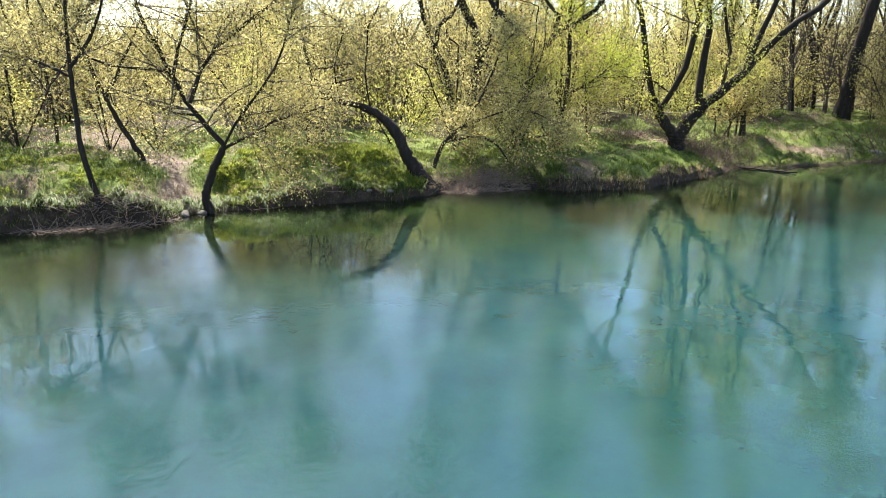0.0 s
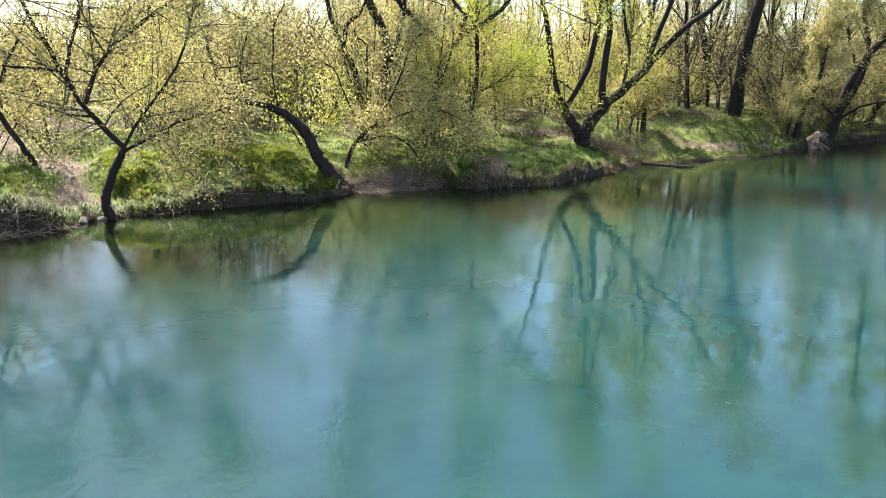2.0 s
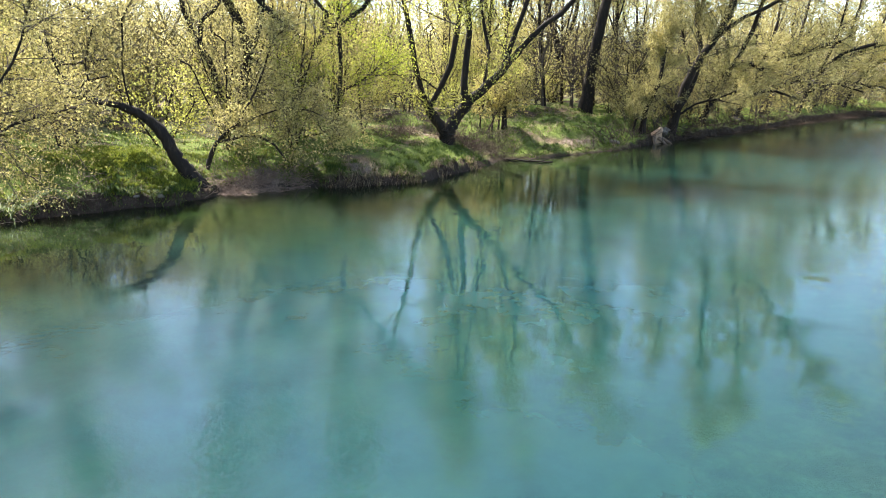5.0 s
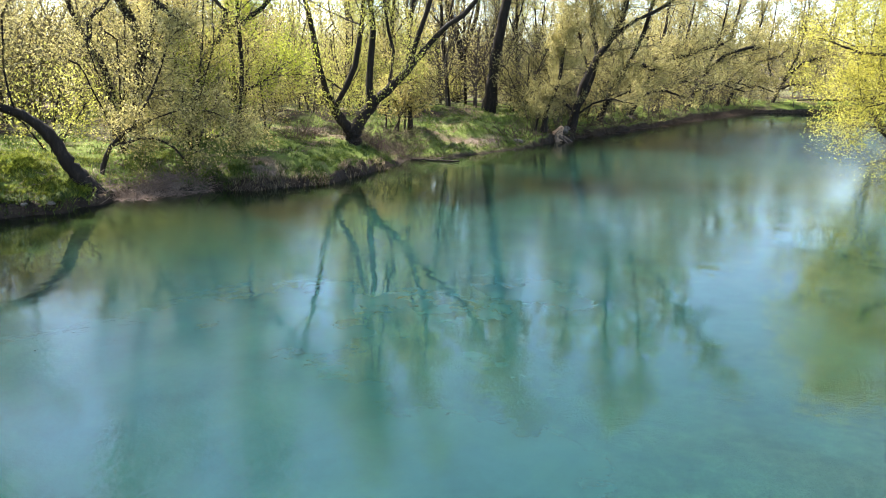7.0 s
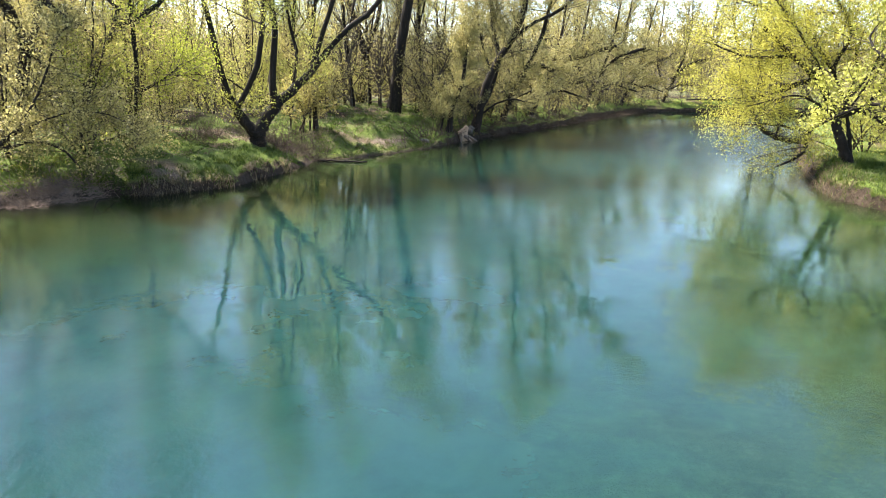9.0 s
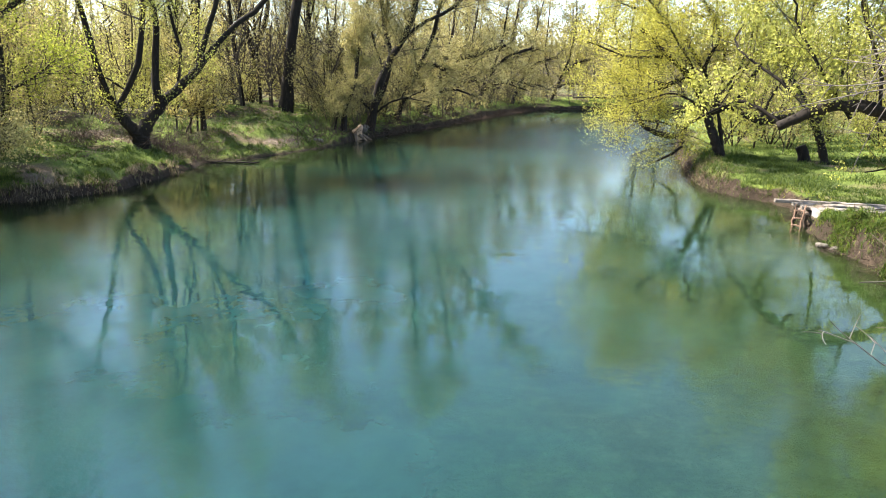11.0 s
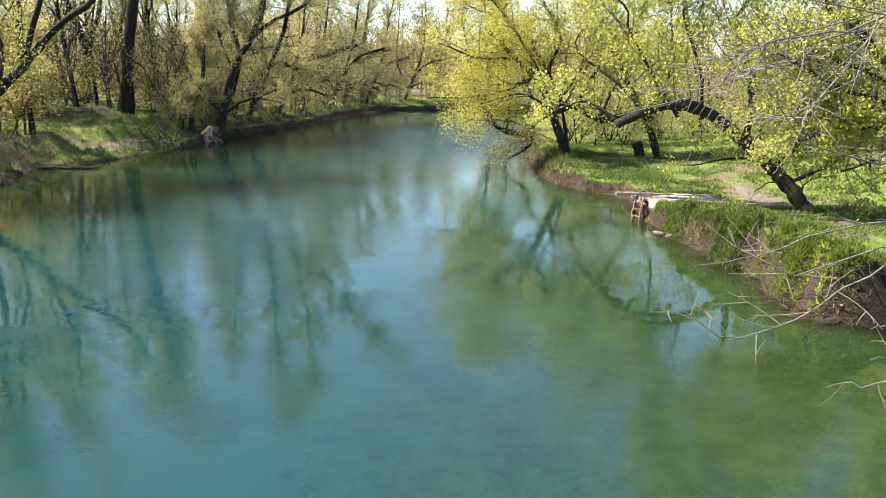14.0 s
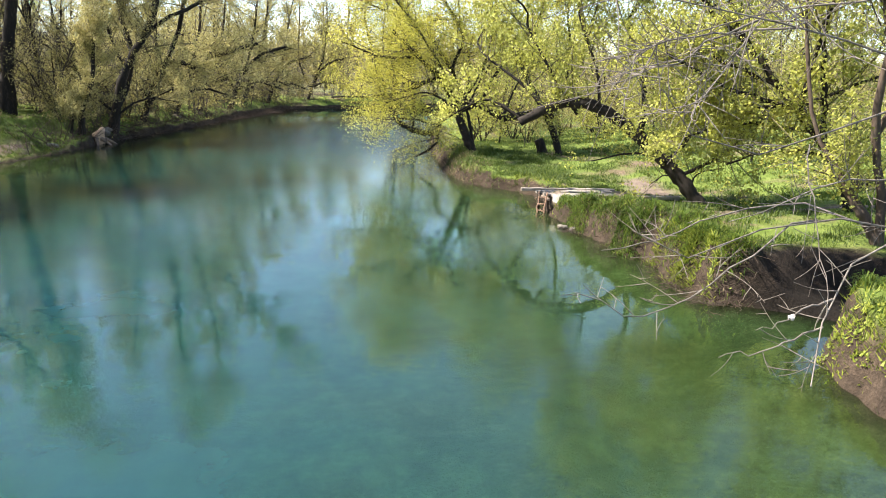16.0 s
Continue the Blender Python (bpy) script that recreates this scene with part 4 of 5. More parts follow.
plant_tree("maple_tree", "tall maple with bright green young leaves beside the path", 12.6, 21.5, [
    (0.2, 0.1, [(0, 0), (-0.7, 1.6), (-2.4, 3.7), (-4.0, 5.8), (-4.8, 8.4)]), (0.13, 0.07, [(-1.0, 2.0), (-1.2, 3.8), (-1.5, 6.0)]), (0.11, 0.06, [(-2.0, 3.2), (-4.0, 3.8), (-5.8, 4.8)]),
    (0.09, 0.04, [(-1.4, 2.5), (-3.4, 2.7), (-5.2, 2.1)]), (0.09, 0.04, [(-0.8, 1.7), (-2.4, 1.9), (-3.8, 1.3)]), (0.11, 0.05, [(-3.0, 4.6), (-5.0, 6.4), (-7.0, 8.6)]),
    (0.1, 0.05, [(-1.8, 3.0), (-1.4, 5.6), (-0.4, 8.4)]), (0.1, 0.05, [(-4.0, 5.8), (-5.8, 7.0), (-8.0, 7.6)]), (0.1, 0.05, [(-2.6, 3.9), (-4.8, 4.8), (-7.0, 5.2)]), (0.09, 0.04, [(-2.0, 3.2), (-4.2, 3.2), (-6.4, 3.2)]), (0.09, 0.04, [(-2.0, 3.2), (0.2, 4.2), (1.6, 4.6)])],
    63, LEAF_FRESH, twig=TWIG_OLIVE, boughs=260, bough_len=2.3, twigs=1900, twig_len=0.75, per=20, reach=2.0, leaf_size=0.12, scatter=0.15, droop=0.05, slim=False, depth=1.1, start=0.15, clear=(0,))
plant_tree("twin_stem_tree", "two bare brown stems growing from one foot", 11.1, 17.4, [
    (0.19, 0.13, [(0.1, -0.2), (-0.3, 0.6), (-0.8, 1.3), (-1.2, 2.0)]), (0.16, 0.12, [(0, 0.1), (-0.1, 1.4), (-0.5, 3.1), (-0.5, 5.0)]), (0.08, 0.05, [(-1.2, 2.0), (-1.9, 3.0), (-2.2, 4.4)]),
    (0.12, 0.07, [(-0.5, 2.8), (0, 4.2), (-0.1, 5.5)])], 64, LEAF_FRESH, bark=BARK_BROWN, boughs=110, bough_len=1.9, twigs=700, per=16, reach=4, leaf_size=0.11, start=0.5, slim=False)

# Added tree, out of view: its high crown is there to shade the bay.
plant_tree("maple_tree", "unseen maple added on the bank to shade the bay", 12.6, 15.8, [
    (0.24, 0.14, [(0, 0), (-0.3, 2.5), (-1.0, 5.0), (-2.2, 7.0)]), (0.14, 0.07, [(-2.2, 7.0), (-4.6, 7.9), (-7.0, 8.2), (-9.2, 8.0)]), (0.12, 0.06, [(-1.5, 6.0), (-4.0, 7.2), (-6.8, 7.3)]),
    (0.12, 0.06, [(-2.2, 7.0), (-4.0, 9.2), (-6.4, 10.4)]), (0.1, 0.05, [(-2.0, 6.8), (-5.0, 8.4), (-8.2, 9.2)])],
    66, LEAF_FRESH, twig=TWIG_OLIVE, boughs=120, bough_len=2.0, twigs=900, twig_len=0.8, per=26, reach=1.0, leaf_size=0.13, scatter=0.22, depth=0.5, face=False, slim=False, start=0.3, clear=(0,))


# ---- woods behind the banks ----
def wood(name, labels, group, variants, spots, seed):
    """Plants copies of a few grown trees over the spots."""
    rng = np.random.default_rng(seed)
    first = {}
    for i, (x, y) in enumerate(spots):
        v = variants[i % len(variants)]
        s = 0.8 + 0.45 * rng.random()
        z = float(land(x, y)) - 0.1
        if id(v) not in first:
            t = v(x, y)
            first[id(v)] = t
            tagged(t, group=group)
        else:
            t = copy_thing(first[id(v)], Matrix.Translation((x, y, z)) @ Matrix.Rotation(rng.random() * 6.28, 4, "Z"))
            t.scale = (s, s, s * (0.9 + 0.25 * rng.random()))


def young(seed, leaf, high, lean):
    return lambda x, y: plant_tree("sapling", "slender sapling with light spring leaves in the wood", x, y, [
        (0.07, 0.035, [(0, 0), (lean * 0.3, high * 0.35), (lean, high * 0.75), (lean * 1.2, high)]), (0.04, 0.02, [(lean * 0.2, high * 0.25), (-0.9, high * 0.5), (-1.3, high * 0.85)]),
        (0.04, 0.02, [(lean * 0.3, high * 0.3), (1.1, high * 0.55), (1.6, high * 0.8)])], seed, leaf, boughs=36, bough_len=1.8, twigs=160, twig_len=0.9, per=20, reach=0.8, leaf_size=0.1, scatter=0.26, face=False, start=0.15, fine=False)


def tall(seed, leaf, high, lean, per):
    return lambda x, y: plant_tree("woodland_tree", "tall thin-crowned woodland tree just coming into leaf", x, y, [
        (0.2, 0.12, [(0, 0), (lean * 0.3, high * 0.3), (lean * 0.6, high * 0.6), (lean, high)]), (0.1, 0.05, [(lean * 0.5, high * 0.45), (lean + 1.2, high * 0.65), (lean + 1.8, high * 0.9)]),
        (0.1, 0.05, [(lean * 0.4, high * 0.38), (lean - 1.4, high * 0.6), (lean - 1.9, high * 0.85)])], seed, leaf, boughs=56, bough_len=3.0, twigs=300, twig_len=1.1, per=per, reach=3, leaf_size=0.14, scatter=0.25, face=False, start=0.3, fine=False)


def bush(seed, leaf, high, wide):
    return lambda x, y: plant_tree("bush", "leafy undergrowth bush in fresh spring leaf", x, y, [
        (0.05, 0.02, [(0, 0), (0.2, high * 0.5), (0.5, high)]), (0.04, 0.015, [(0.1, 0), (wide * 0.5, high * 0.4), (wide, high * 0.75)]),
        (0.04, 0.015, [(-0.1, 0), (-wide * 0.45, high * 0.45), (-wide * 0.9, high * 0.8)]), (0.035, 0.015, [(0, 0), (0.4, high * 0.35), (wide * 0.7, high * 0.3)]), (0.035, 0.015, [(0, 0), (-0.5, high * 0.3), (-wide * 0.8, high * 0.35)])],
        seed, leaf, boughs=34, bough_len=1.4, twigs=150, twig_len=0.8, per=17, reach=0.5, leaf_size=0.1, scatter=0.26, face=False, start=0.1, depth=1.2, fine=False)


def spots_on(count, side, d0, d1, y0, y1, seed, gap, open_view=False, slope=False):
    rng = np.random.default_rng(seed)
    out = []
    for _ in range(count * 30):
        y = y0 + (y1 - y0) * rng.random()
        d = d0 + (d1 - d0) * rng.random() ** 1.3
        x = float(shore_left(np.array(y))) - d if side < 0 else float(shore_right(np.array(y))) + d
        way = math.degrees(math.atan2(x, y))
        if open_view and any(a < way < b for a, b in ((-88, -74), (-71, -60), (-48.5, -43.5))):
            continue
        if slope and -87 < way < -77 and d > 7:
            continue
        if all((x - a) ** 2 + (y - b) ** 2 > gap ** 2 for a, b in out):
            out.append((x, y))
        if len(out) == count:
            break
    return out


SMALL = [young(70, LEAF_LIME, 6.0, 0.6), young(71, LEAF_LIME, 7.5, -0.8), young(72, LEAF_OLIVE, 6.5, 1.0), young(73, LEAF_FRESH, 5.0, 0.3), young(74, LEAF_LIME, 6.0, -0.5)]
HIGH = [tall(80, LEAF_LIME, 13, 1.2, 20), tall(81, LEAF_FRESH, 15, -1.0, 20), tall(82, LEAF_LIME, 16, 0.8, 17)]
wood("sapling", "", "saplings of the left bank", SMALL, spots_on(36, -1, 6.5, 30, -14, 27, 5, 2.1, True) + spots_on(30, -1, 10, 34, 27, 50, 55, 1.9) + spots_on(16, -1, 5, 26, 50, 118, 56, 2.2), 6)
wood("woodland_tree", "", "tall trees of the left wood", HIGH, spots_on(20, -1, 15, 50, -16, 118, 7, 4.6, True) + spots_on(17, -1, 10, 30, 40, 75, 58, 3.2, True), 8)
BUSHES = [bush(90, LEAF_LIME, 2.8, 1.5), bush(91, LEAF_FRESH, 2.2, 1.3), bush(92, LEAF_OLIVE, 3.4, 1.7), bush(93, LEAF_LIME, 4.0, 1.6)]
wood("bush", "", "undergrowth of the left wood", BUSHES, spots_on(26, -1, 5.0, 24, -12, 27, 25, 2.3, False, True) + spots_on(8, -1, 4.5, 8.5, 8, 28, 29, 1.7) + spots_on(26, -1, 10, 32, 26, 50, 26, 2.2) + spots_on(30, -1, 2.2, 18, 53, 118, 27, 2.2) + spots_on(16, -1, 14, 26, 46, 80, 57, 2.2), 28)
SMALL_R = [young(75, LEAF_FRESH, 6.0, 0.6), young(76, LEAF_LIME, 6.5, -0.6)]
HIGH_R = [tall(83, LEAF_LIME, 8, 0.8, 14)]
wood("sapling", "", "saplings of the right bank", SMALL_R, spots_on(18, 1, 13, 36, 14, 75, 15, 2.6) + spots_on(11, 1, 3.5, 22, 48, 64, 19, 2.4), 16)
wood("bush", "", "undergrowth of the right bank", BUSHES, spots_on(18, 1, 12, 30, 14, 80, 35, 2.4) + spots_on(10, 1, 1.5, 24, 58, 84, 37, 2.2) + spots_on(18, 1, 2.5, 20, 47, 60, 38, 1.8), 36)
wood("woodland_tree", "", "tall trees of the right wood", HIGH_R, spots_on(14, 1, 20, 45, 52, 100, 17, 4.5), 18)


def woods_band(name, label, places, seed, low, high, shoots_each, per, leaf_size, leaf, twig=TWIG_OLIVE):
    """Trees beyond counting, joined: stems, boughs and foliage."""
    rng = np.random.default_rng(seed)
    vs, fs, base, leaves = [], [], 0, []
    for x, y in places:
        z = float(land(x, y))
        if z < 0.4:
            continue
        h = low + (high - low) * rng.random()
        stem = np.array([[x, y, z - 0.3], [x + rng.normal() * 0.5, y, z + h * 0.4], [x + rng.normal(), y + rng.normal(), z + h * 0.8]])
        sr = np.array([[0.012, 0.009, 0.005]]) * h
        bs, br = shoots(rng, stem[None], sr, shoots_each, h * 0.42, 0.7, 0.35, 3, 0.5, 0.04)
        for p, q, s in ((stem[None], sr, 5), (bs, br, 3)):
            v, f = tubes(p, q, s)
            vs.append(v)
            fs.append(f + base)
            base += len(v)
        leaves.append(bs)
    ob = tagged(new(name, mesh_from(name, np.concatenate(vs), np.concatenate(fs), twig)), label, "woods", kind="stuff")
    part("foliage", leaf_mesh(rng, "foliage", np.concatenate(leaves), per, leaf_size, leaf_size * 1.2, leaf), ob, kind="stuff")


def round_places(count, a0, a1, r0, r1, seed):
    rng = np.random.default_rng(seed)
    a, r = np.radians(a0 + (a1 - a0) * rng.random(count)), r0 + (r1 - r0) * rng.random(count)
    return list(zip(r * np.sin(a), r * np.cos(a)))


woods_band("far_woods", "distant woods in thin spring leaf round the river bend", round_places(95, -24, 14, 138, 200, 300) + round_places(40, -62, -20, 120, 170, 301) + round_places(30, 14, 60, 110, 150, 302), 303, 12, 21, 30, 14, 0.55, LEAF_OLIVE)
woods_band("thicket", "deep thicket of young trees behind the left bank", spots_on(80, -1, 30, 62, -30, 118, 304, 3.4, True) + spots_on(50, -1, 20, 50, 27, 75, 309, 3.0), 305, 7.5, 13, 26, 30, 0.17, LEAF_LIME)
woods_band("thicket", "thicket of young trees behind the right meadow", spots_on(80, 1, 18, 62, 32, 118, 306, 3.4), 307, 5, 9, 26, 26, 0.18, LEAF_LIME)
woods_band("low_thicket", "low bushes in the gap between the trees", round_places(40, -94, -86, 46, 78, 320) + round_places(16, -78, -73, 46, 78, 323) + round_places(60, -76, -56, 44, 66, 322), 321, 7.0, 10.0, 34, 26, 0.14, LEAF_LIME)
woods_band("low_thicket", "low scrub on the open ground behind the earth slope", round_places(46, -86, -78, 52, 84, 324), 325, 5.0, 8.0, 30, 30, 0.13, LEAF_LIME)
woods_band("bare_thicket", "leafless grey-brown brushy thicket along the far left shore", spots_on(80, -1, 3.0, 22, 52, 118, 330, 1.9), 331, 5, 11, 56, 14, 0.15, LEAF_LIME, TWIG)
woods_band("bare_thicket", "leafless grey-brown brush between the trees of the left wood", spots_on(44, -1, 13, 36, 14, 52, 332, 2.2) + spots_on(34, -1, 10, 28, -10, 14, 334, 2.0, False, True), 333, 3.0, 6.5, 46, 7, 0.14, LEAF_LIME, TWIG)
woods_band("shore_scrub", "low leafless brown scrub crowding the far left shore", spots_on(80, -1, 0.8, 5.0, 52, 116, 335, 0.9) + spots_on(70, -1, 0.8, 9.0, 112, 138, 337, 1.0), 336, 2.4, 5.2, 46, 6, 0.13, LEAF_OLIVE, TWIG)


# ---- the bare tree beside the camera ----
def bare_tree():
    rng = np.random.default_rng(101)
    x, y = 8.7, 5.6
    z = float(land(x, y)) - 0.1
    tree = root("bare_tree", x, y, z, "leafless pale grey tree reaching over the water", "tree")
    trunk = smooth_line([(0, 0, -0.3), (-0.3, 0.0, 1.2), (-0.8, -0.1, 2.6), (-1.0, -0.2, 4.2), (-0.9, 0.1, 6.0)], 14)
    v, f = tubes(trunk[None], np.linspace(0.2, 0.09, 14)[None], 10)
    part("trunk", mesh_from("trunk", v, f, BARK_GREY), tree)
    boughs = (
        (0.03, 0.005, ((7.9, 5.4, 3.3), (5.6, 5.0, 3.85), (3.28, 4.66, 4.02), (2.91, 4.68, 4.12), (2.48, 4.69, 4.07), (2.16, 4.61, 4.0), (1.8, 4.52, 3.85), (1.55, 4.4, 3.81), (1.35, 4.28, 3.9), (1.16, 4.17, 4.06))),
        (0.014, 0.005, ((3.05, 4.67, 4.08), (2.6, 4.9, 4.2), (2.17, 5.01, 4.08), (1.67, 4.82, 3.96), (1.3, 4.56, 3.89), (0.94, 4.3, 3.9))),
        (0.013, 0.005, ((2.7, 4.68, 4.1), (2.46, 4.66, 4.06), (2.24, 4.57, 3.88), (1.94, 4.49, 3.69), (1.7, 4.38, 3.56), (1.45, 4.28, 3.45), (1.21, 4.19, 3.43), (1.02, 4.12, 3.53), (0.72, 4.07, 3.64))),
        (0.03, 0.006, ((7.8, 5.4, 3.6), (5.0, 4.8, 4.2), (3.17, 4.48, 4.02), (2.83, 4.35, 3.82), (2.6, 4.13, 3.62), (2.4, 3.87, 3.38), (2.23, 3.57, 3.18))),
        (0.013, 0.004, ((2.6, 4.13, 3.62), (2.35, 4.02, 3.57), (2.14, 3.87, 3.51), (1.9, 3.75, 3.5))),
        (0.013, 0.004, ((2.49, 4.0, 3.45), (2.23, 3.93, 3.37), (2.0, 3.84, 3.33), (1.68, 3.77, 3.29))),
        (0.01, 0.004, ((2.65, 4.87, 4.67), (2.48, 4.49, 4.54), (2.52, 4.34, 4.15), (2.54, 4.18, 3.82), (2.52, 4.03, 3.53))),
        (0.032, 0.005, ((7.7, 5.4, 4.6), (5.2, 5.0, 5.2), (3.36, 4.94, 4.99), (2.96, 4.94, 4.85), (2.65, 4.87, 4.67), (2.25, 4.83, 4.58), (1.92, 4.75, 4.62), (1.58, 4.67, 4.77), (1.37, 4.53, 4.95), (1.3, 4.35, 5.07))),
        (0.034, 0.006, ((7.7, 5.4, 5.2), (5.2, 5.3, 5.1), (3.42, 5.14, 5.33), (2.97, 5.07, 5.46), (2.52, 4.97, 5.56), (2.12, 4.84, 5.6), (1.66, 4.71, 5.66), (1.2, 4.55, 5.73))),
        (0.034, 0.005, ((7.8, 5.6, 6.4), (5.0, 5.3, 6.9), (2.63, 5.03, 6.13), (2.29, 5.02, 5.74), (2.06, 4.92, 5.42), (1.89, 4.78, 5.17), (1.75, 4.62, 4.98), (1.56, 4.47, 4.91))),
        (0.02, 0.004, ((4.6, 4.9, 4.9), (3.15, 4.56, 4.43), (2.79, 4.52, 4.46), (2.44, 4.43, 4.34), (2.16, 4.3, 4.25), (1.81, 4.19, 4.16))),
        (0.016, 0.004, ((2.52, 4.97, 5.56), (1.97, 5.17, 5.52), (1.69, 5.06, 5.33), (1.36, 4.95, 5.2), (1.12, 4.81, 5.11), (0.81, 4.67, 5.0))),
        (0.016, 0.004, ((2.21, 5.06, 5.62), (1.9, 4.98, 5.5), (1.53, 4.89, 5.45), (1.22, 4.78, 5.33), (1.09, 4.61, 4.94))),
        (0.03, 0.006, ((7.8, 5.6, 5.8), (5.4, 5.6, 6.3), (3.4, 5.4, 6.0), (2.4, 5.3, 5.9), (1.6, 5.1, 5.85), (0.9, 4.9, 5.7))),
        (0.024, 0.005, ((5.4, 5.6, 6.3), (3.6, 5.9, 5.9), (2.6, 5.9, 5.75), (1.8, 5.7, 5.5), (1.1, 5.4, 5.3))),
    )
    lines, rads = [], []
    for r0, r1, p in boughs:
        q = smooth_line(np.array(p) - np.array((x, y, z)), 12)
        q[2:-1] += rng.normal(size=(9, 3)) * 0.012
        rr = np.linspace(r0 * 0.62, r1 * 0.7, 12)
        v, f = tubes(q[None], rr[None], 7)
        part("bough", mesh_from("bough", v, f, BARK_GREY), tree)
        lines.append(q)
        rads.append(rr)
    up = np.array(lines)
    b1, r1 = shoots(rng, up, np.array(rads), 190, 0.45, 0.6, 0.1, 6, 0.55, 0.3)
    high = np.array([l for l in lines if l[-4, 2] + z > 4.85])
    b3, r3 = shoots(rng, high, np.full(high.shape[:2], 0.007), 170, 0.85, 0.6, 0.0, 7, 0.7, 0.35)
    b2, r2 = shoots(rng, np.concatenate([b1, b3[:, :6]]), np.concatenate([r1, r3[:, :6]]), 700, 0.22, 0.6, 0.1, 5, 0.6, 0.2)
    out, base, fs = [], 0, []
    for b, r, s in ((b1, r1, 4), (b2, r2, 3), (b3, r3, 4)):
        v, f = tubes(b, np.maximum(r, 0.0022), s)
        out.append(v)
        fs.append(f + base)
        base += len(v)
    part("twigwork", mesh_from("twigwork", np.concatenate(out), np.concatenate(fs), BARK_GREY), tree, kind="stuff")


bare_tree()


# ---- jetty, ladder, stump and stones ----
def beam(name, mat, length, wide, high, seed, rag=0.012):
    """A rough-sawn beam along x with worn, uneven edges."""
    rng = np.random.default_rng(seed)
    bm = bmesh.new()
    bmesh.ops.create_cube(bm, size=1)
    bmesh.ops.scale(bm, vec=(length, wide, high), verts=bm.verts)
    long = [e for e in bm.edges if abs((e.verts[0].co - e.verts[1].co).x) > length * 0.5]
    bmesh.ops.subdivide_edges(bm, edges=long, cuts=7, use_grid_fill=True)
    bmesh.ops.bevel(bm, geom=list(bm.edges), offset=min(wide, high) * 0.12, segments=1, affect="EDGES", clamp_overlap=True)
    for v in bm.verts:
        v.co += Vector(rng.normal(size=3) * rag * np.array((1, 0.8, 0.8)))
    return bm_mesh(bm, name, mat)


def log_mesh(name, mat, length, r, seed):
    rng = np.random.default_rng(seed)
    p = np.stack([np.linspace(0, length, 9), rng.normal(size=9) * 0.015, rng.normal(size=9) * 0.012], -1)
    v, f = tubes(p[None], (r * (1 + rng.normal(size=9) * 0.05))[None], 10)
    caps = [np.arange(10)[::-1][None, :], (np.arange(10) + 80)[None, :]]
    return mesh_from(name, v, [f] + caps, mat, False)


def build_jetty():
    jetty = root("jetty", 3.05, 29.15, 0.56, "weathered grey timber jetty jutting over the water", "jetty", turn=radians(7))
    for k, (y, ln, hi, x0, wide) in enumerate(((0.15, 4.0, 0.04, 0.0, 0.3), (-0.2, 3.2, 0.0, 0.55, 0.31), (-0.55, 3.0, 0.015, 0.75, 0.32), (-0.9, 2.9, -0.01, 0.7, 0.3), (-1.26, 2.6, 0.01, 0.95, 0.33))):
        ob = part("plank", beam("plank", PLANK, ln, wide, 0.12, 120 + k), jetty)
        ob.location = (x0 + ln / 2, y, 0.1 + hi)
        ob.rotation_euler = (0, 0, radians((k * 37 % 5) - 2))
    ob = part("edge_beam", beam("edge_beam", PLANK, 4.6, 0.18, 0.16, 130), jetty, "long pale squared beam along the bank edge")
    ob.location = (3.75, -1.78, 0.13)
    ob.rotation_euler = (0, 0, radians(-4))
    for k, (xx, yy, s, h) in enumerate(((1.2, -1.75, 0.55, 0.3), (1.42, -2.35, 0.6, 0.3), (1.75, -1.95, 0.5, 0.24))):
        ob = part("block", beam("block", STONE_PALE, s, 0.48, h, 134 + k, 0.02), jetty, "pale worn stone block beside the planks")
        ob.location = (xx, yy, 0.02 - 0.08 * (k == 1) + 0.1 * (k == 2))
        ob.rotation_euler = (0, radians(5), radians(14 - 26 * k))
    for k, xx in enumerate((0.75, 1.9)):
        ob = part("cross_beam", log_mesh("cross_beam", DEAD_WOOD, 1.75, 0.07, 132 + k), jetty)
        ob.location = (xx, -1.5, -0.02)
        ob.rotation_euler = (0, 0, radians(90))
    for k, (xx, yy) in enumerate(((0.75, 0.1), (0.8, -1.2), (1.9, -0.4))):
        ob = part("post", log_mesh("post", BARK_BROWN, 1.1, 0.055, 140 + k), jetty)
        ob.location = (xx, yy, -1.1)
        ob.rotation_euler = (0, radians(-90), 0)
    ladder = root("ladder", 3.78, 28.0, 0.62, "short reddish wooden ladder leaning against the jetty", "ladder", turn=radians(-24))
    for s in (-0.15, 0.15):
        ob = part("rail", log_mesh("rail", LADDER, 1.25, 0.03, 150 + int(s * 100)), ladder)
        ob.location = (s, -0.42, -1.0)
        ob.rotation_euler = (0, radians(-72), radians(90))
    for k in range(4):
        ob = part("rung", log_mesh("rung", LADDER, 0.36, 0.022, 156 + k), ladder)
        u = 0.22 + 0.27 * k
        ob.location = (-0.18, -0.42 + u * math.cos(radians(72)), -1.0 + u * math.sin(radians(72)))


def stone_mesh(seed, flat=0.6):
    rng = np.random.default_rng(seed)
    bm = bmesh.new()
    bmesh.ops.create_icosphere(bm, subdivisions=2, radius=1)
    ax = rng.normal(size=(6, 3))
    ax /= np.linalg.norm(ax, axis=1)[:, None]
    cut = 0.55 + 0.3 * rng.random(6)
    for v in bm.verts:
        for a, c in zip(ax, cut):
            d = float(np.dot(a, v.co))
            if d > c:
                v.co -= Vector(a) * (d - c) * 0.85
        v.co.z *= flat
        v.co += Vector(rng.normal(size=3) * 0.02)
    return bm_mesh(bm, "stone", STONE)


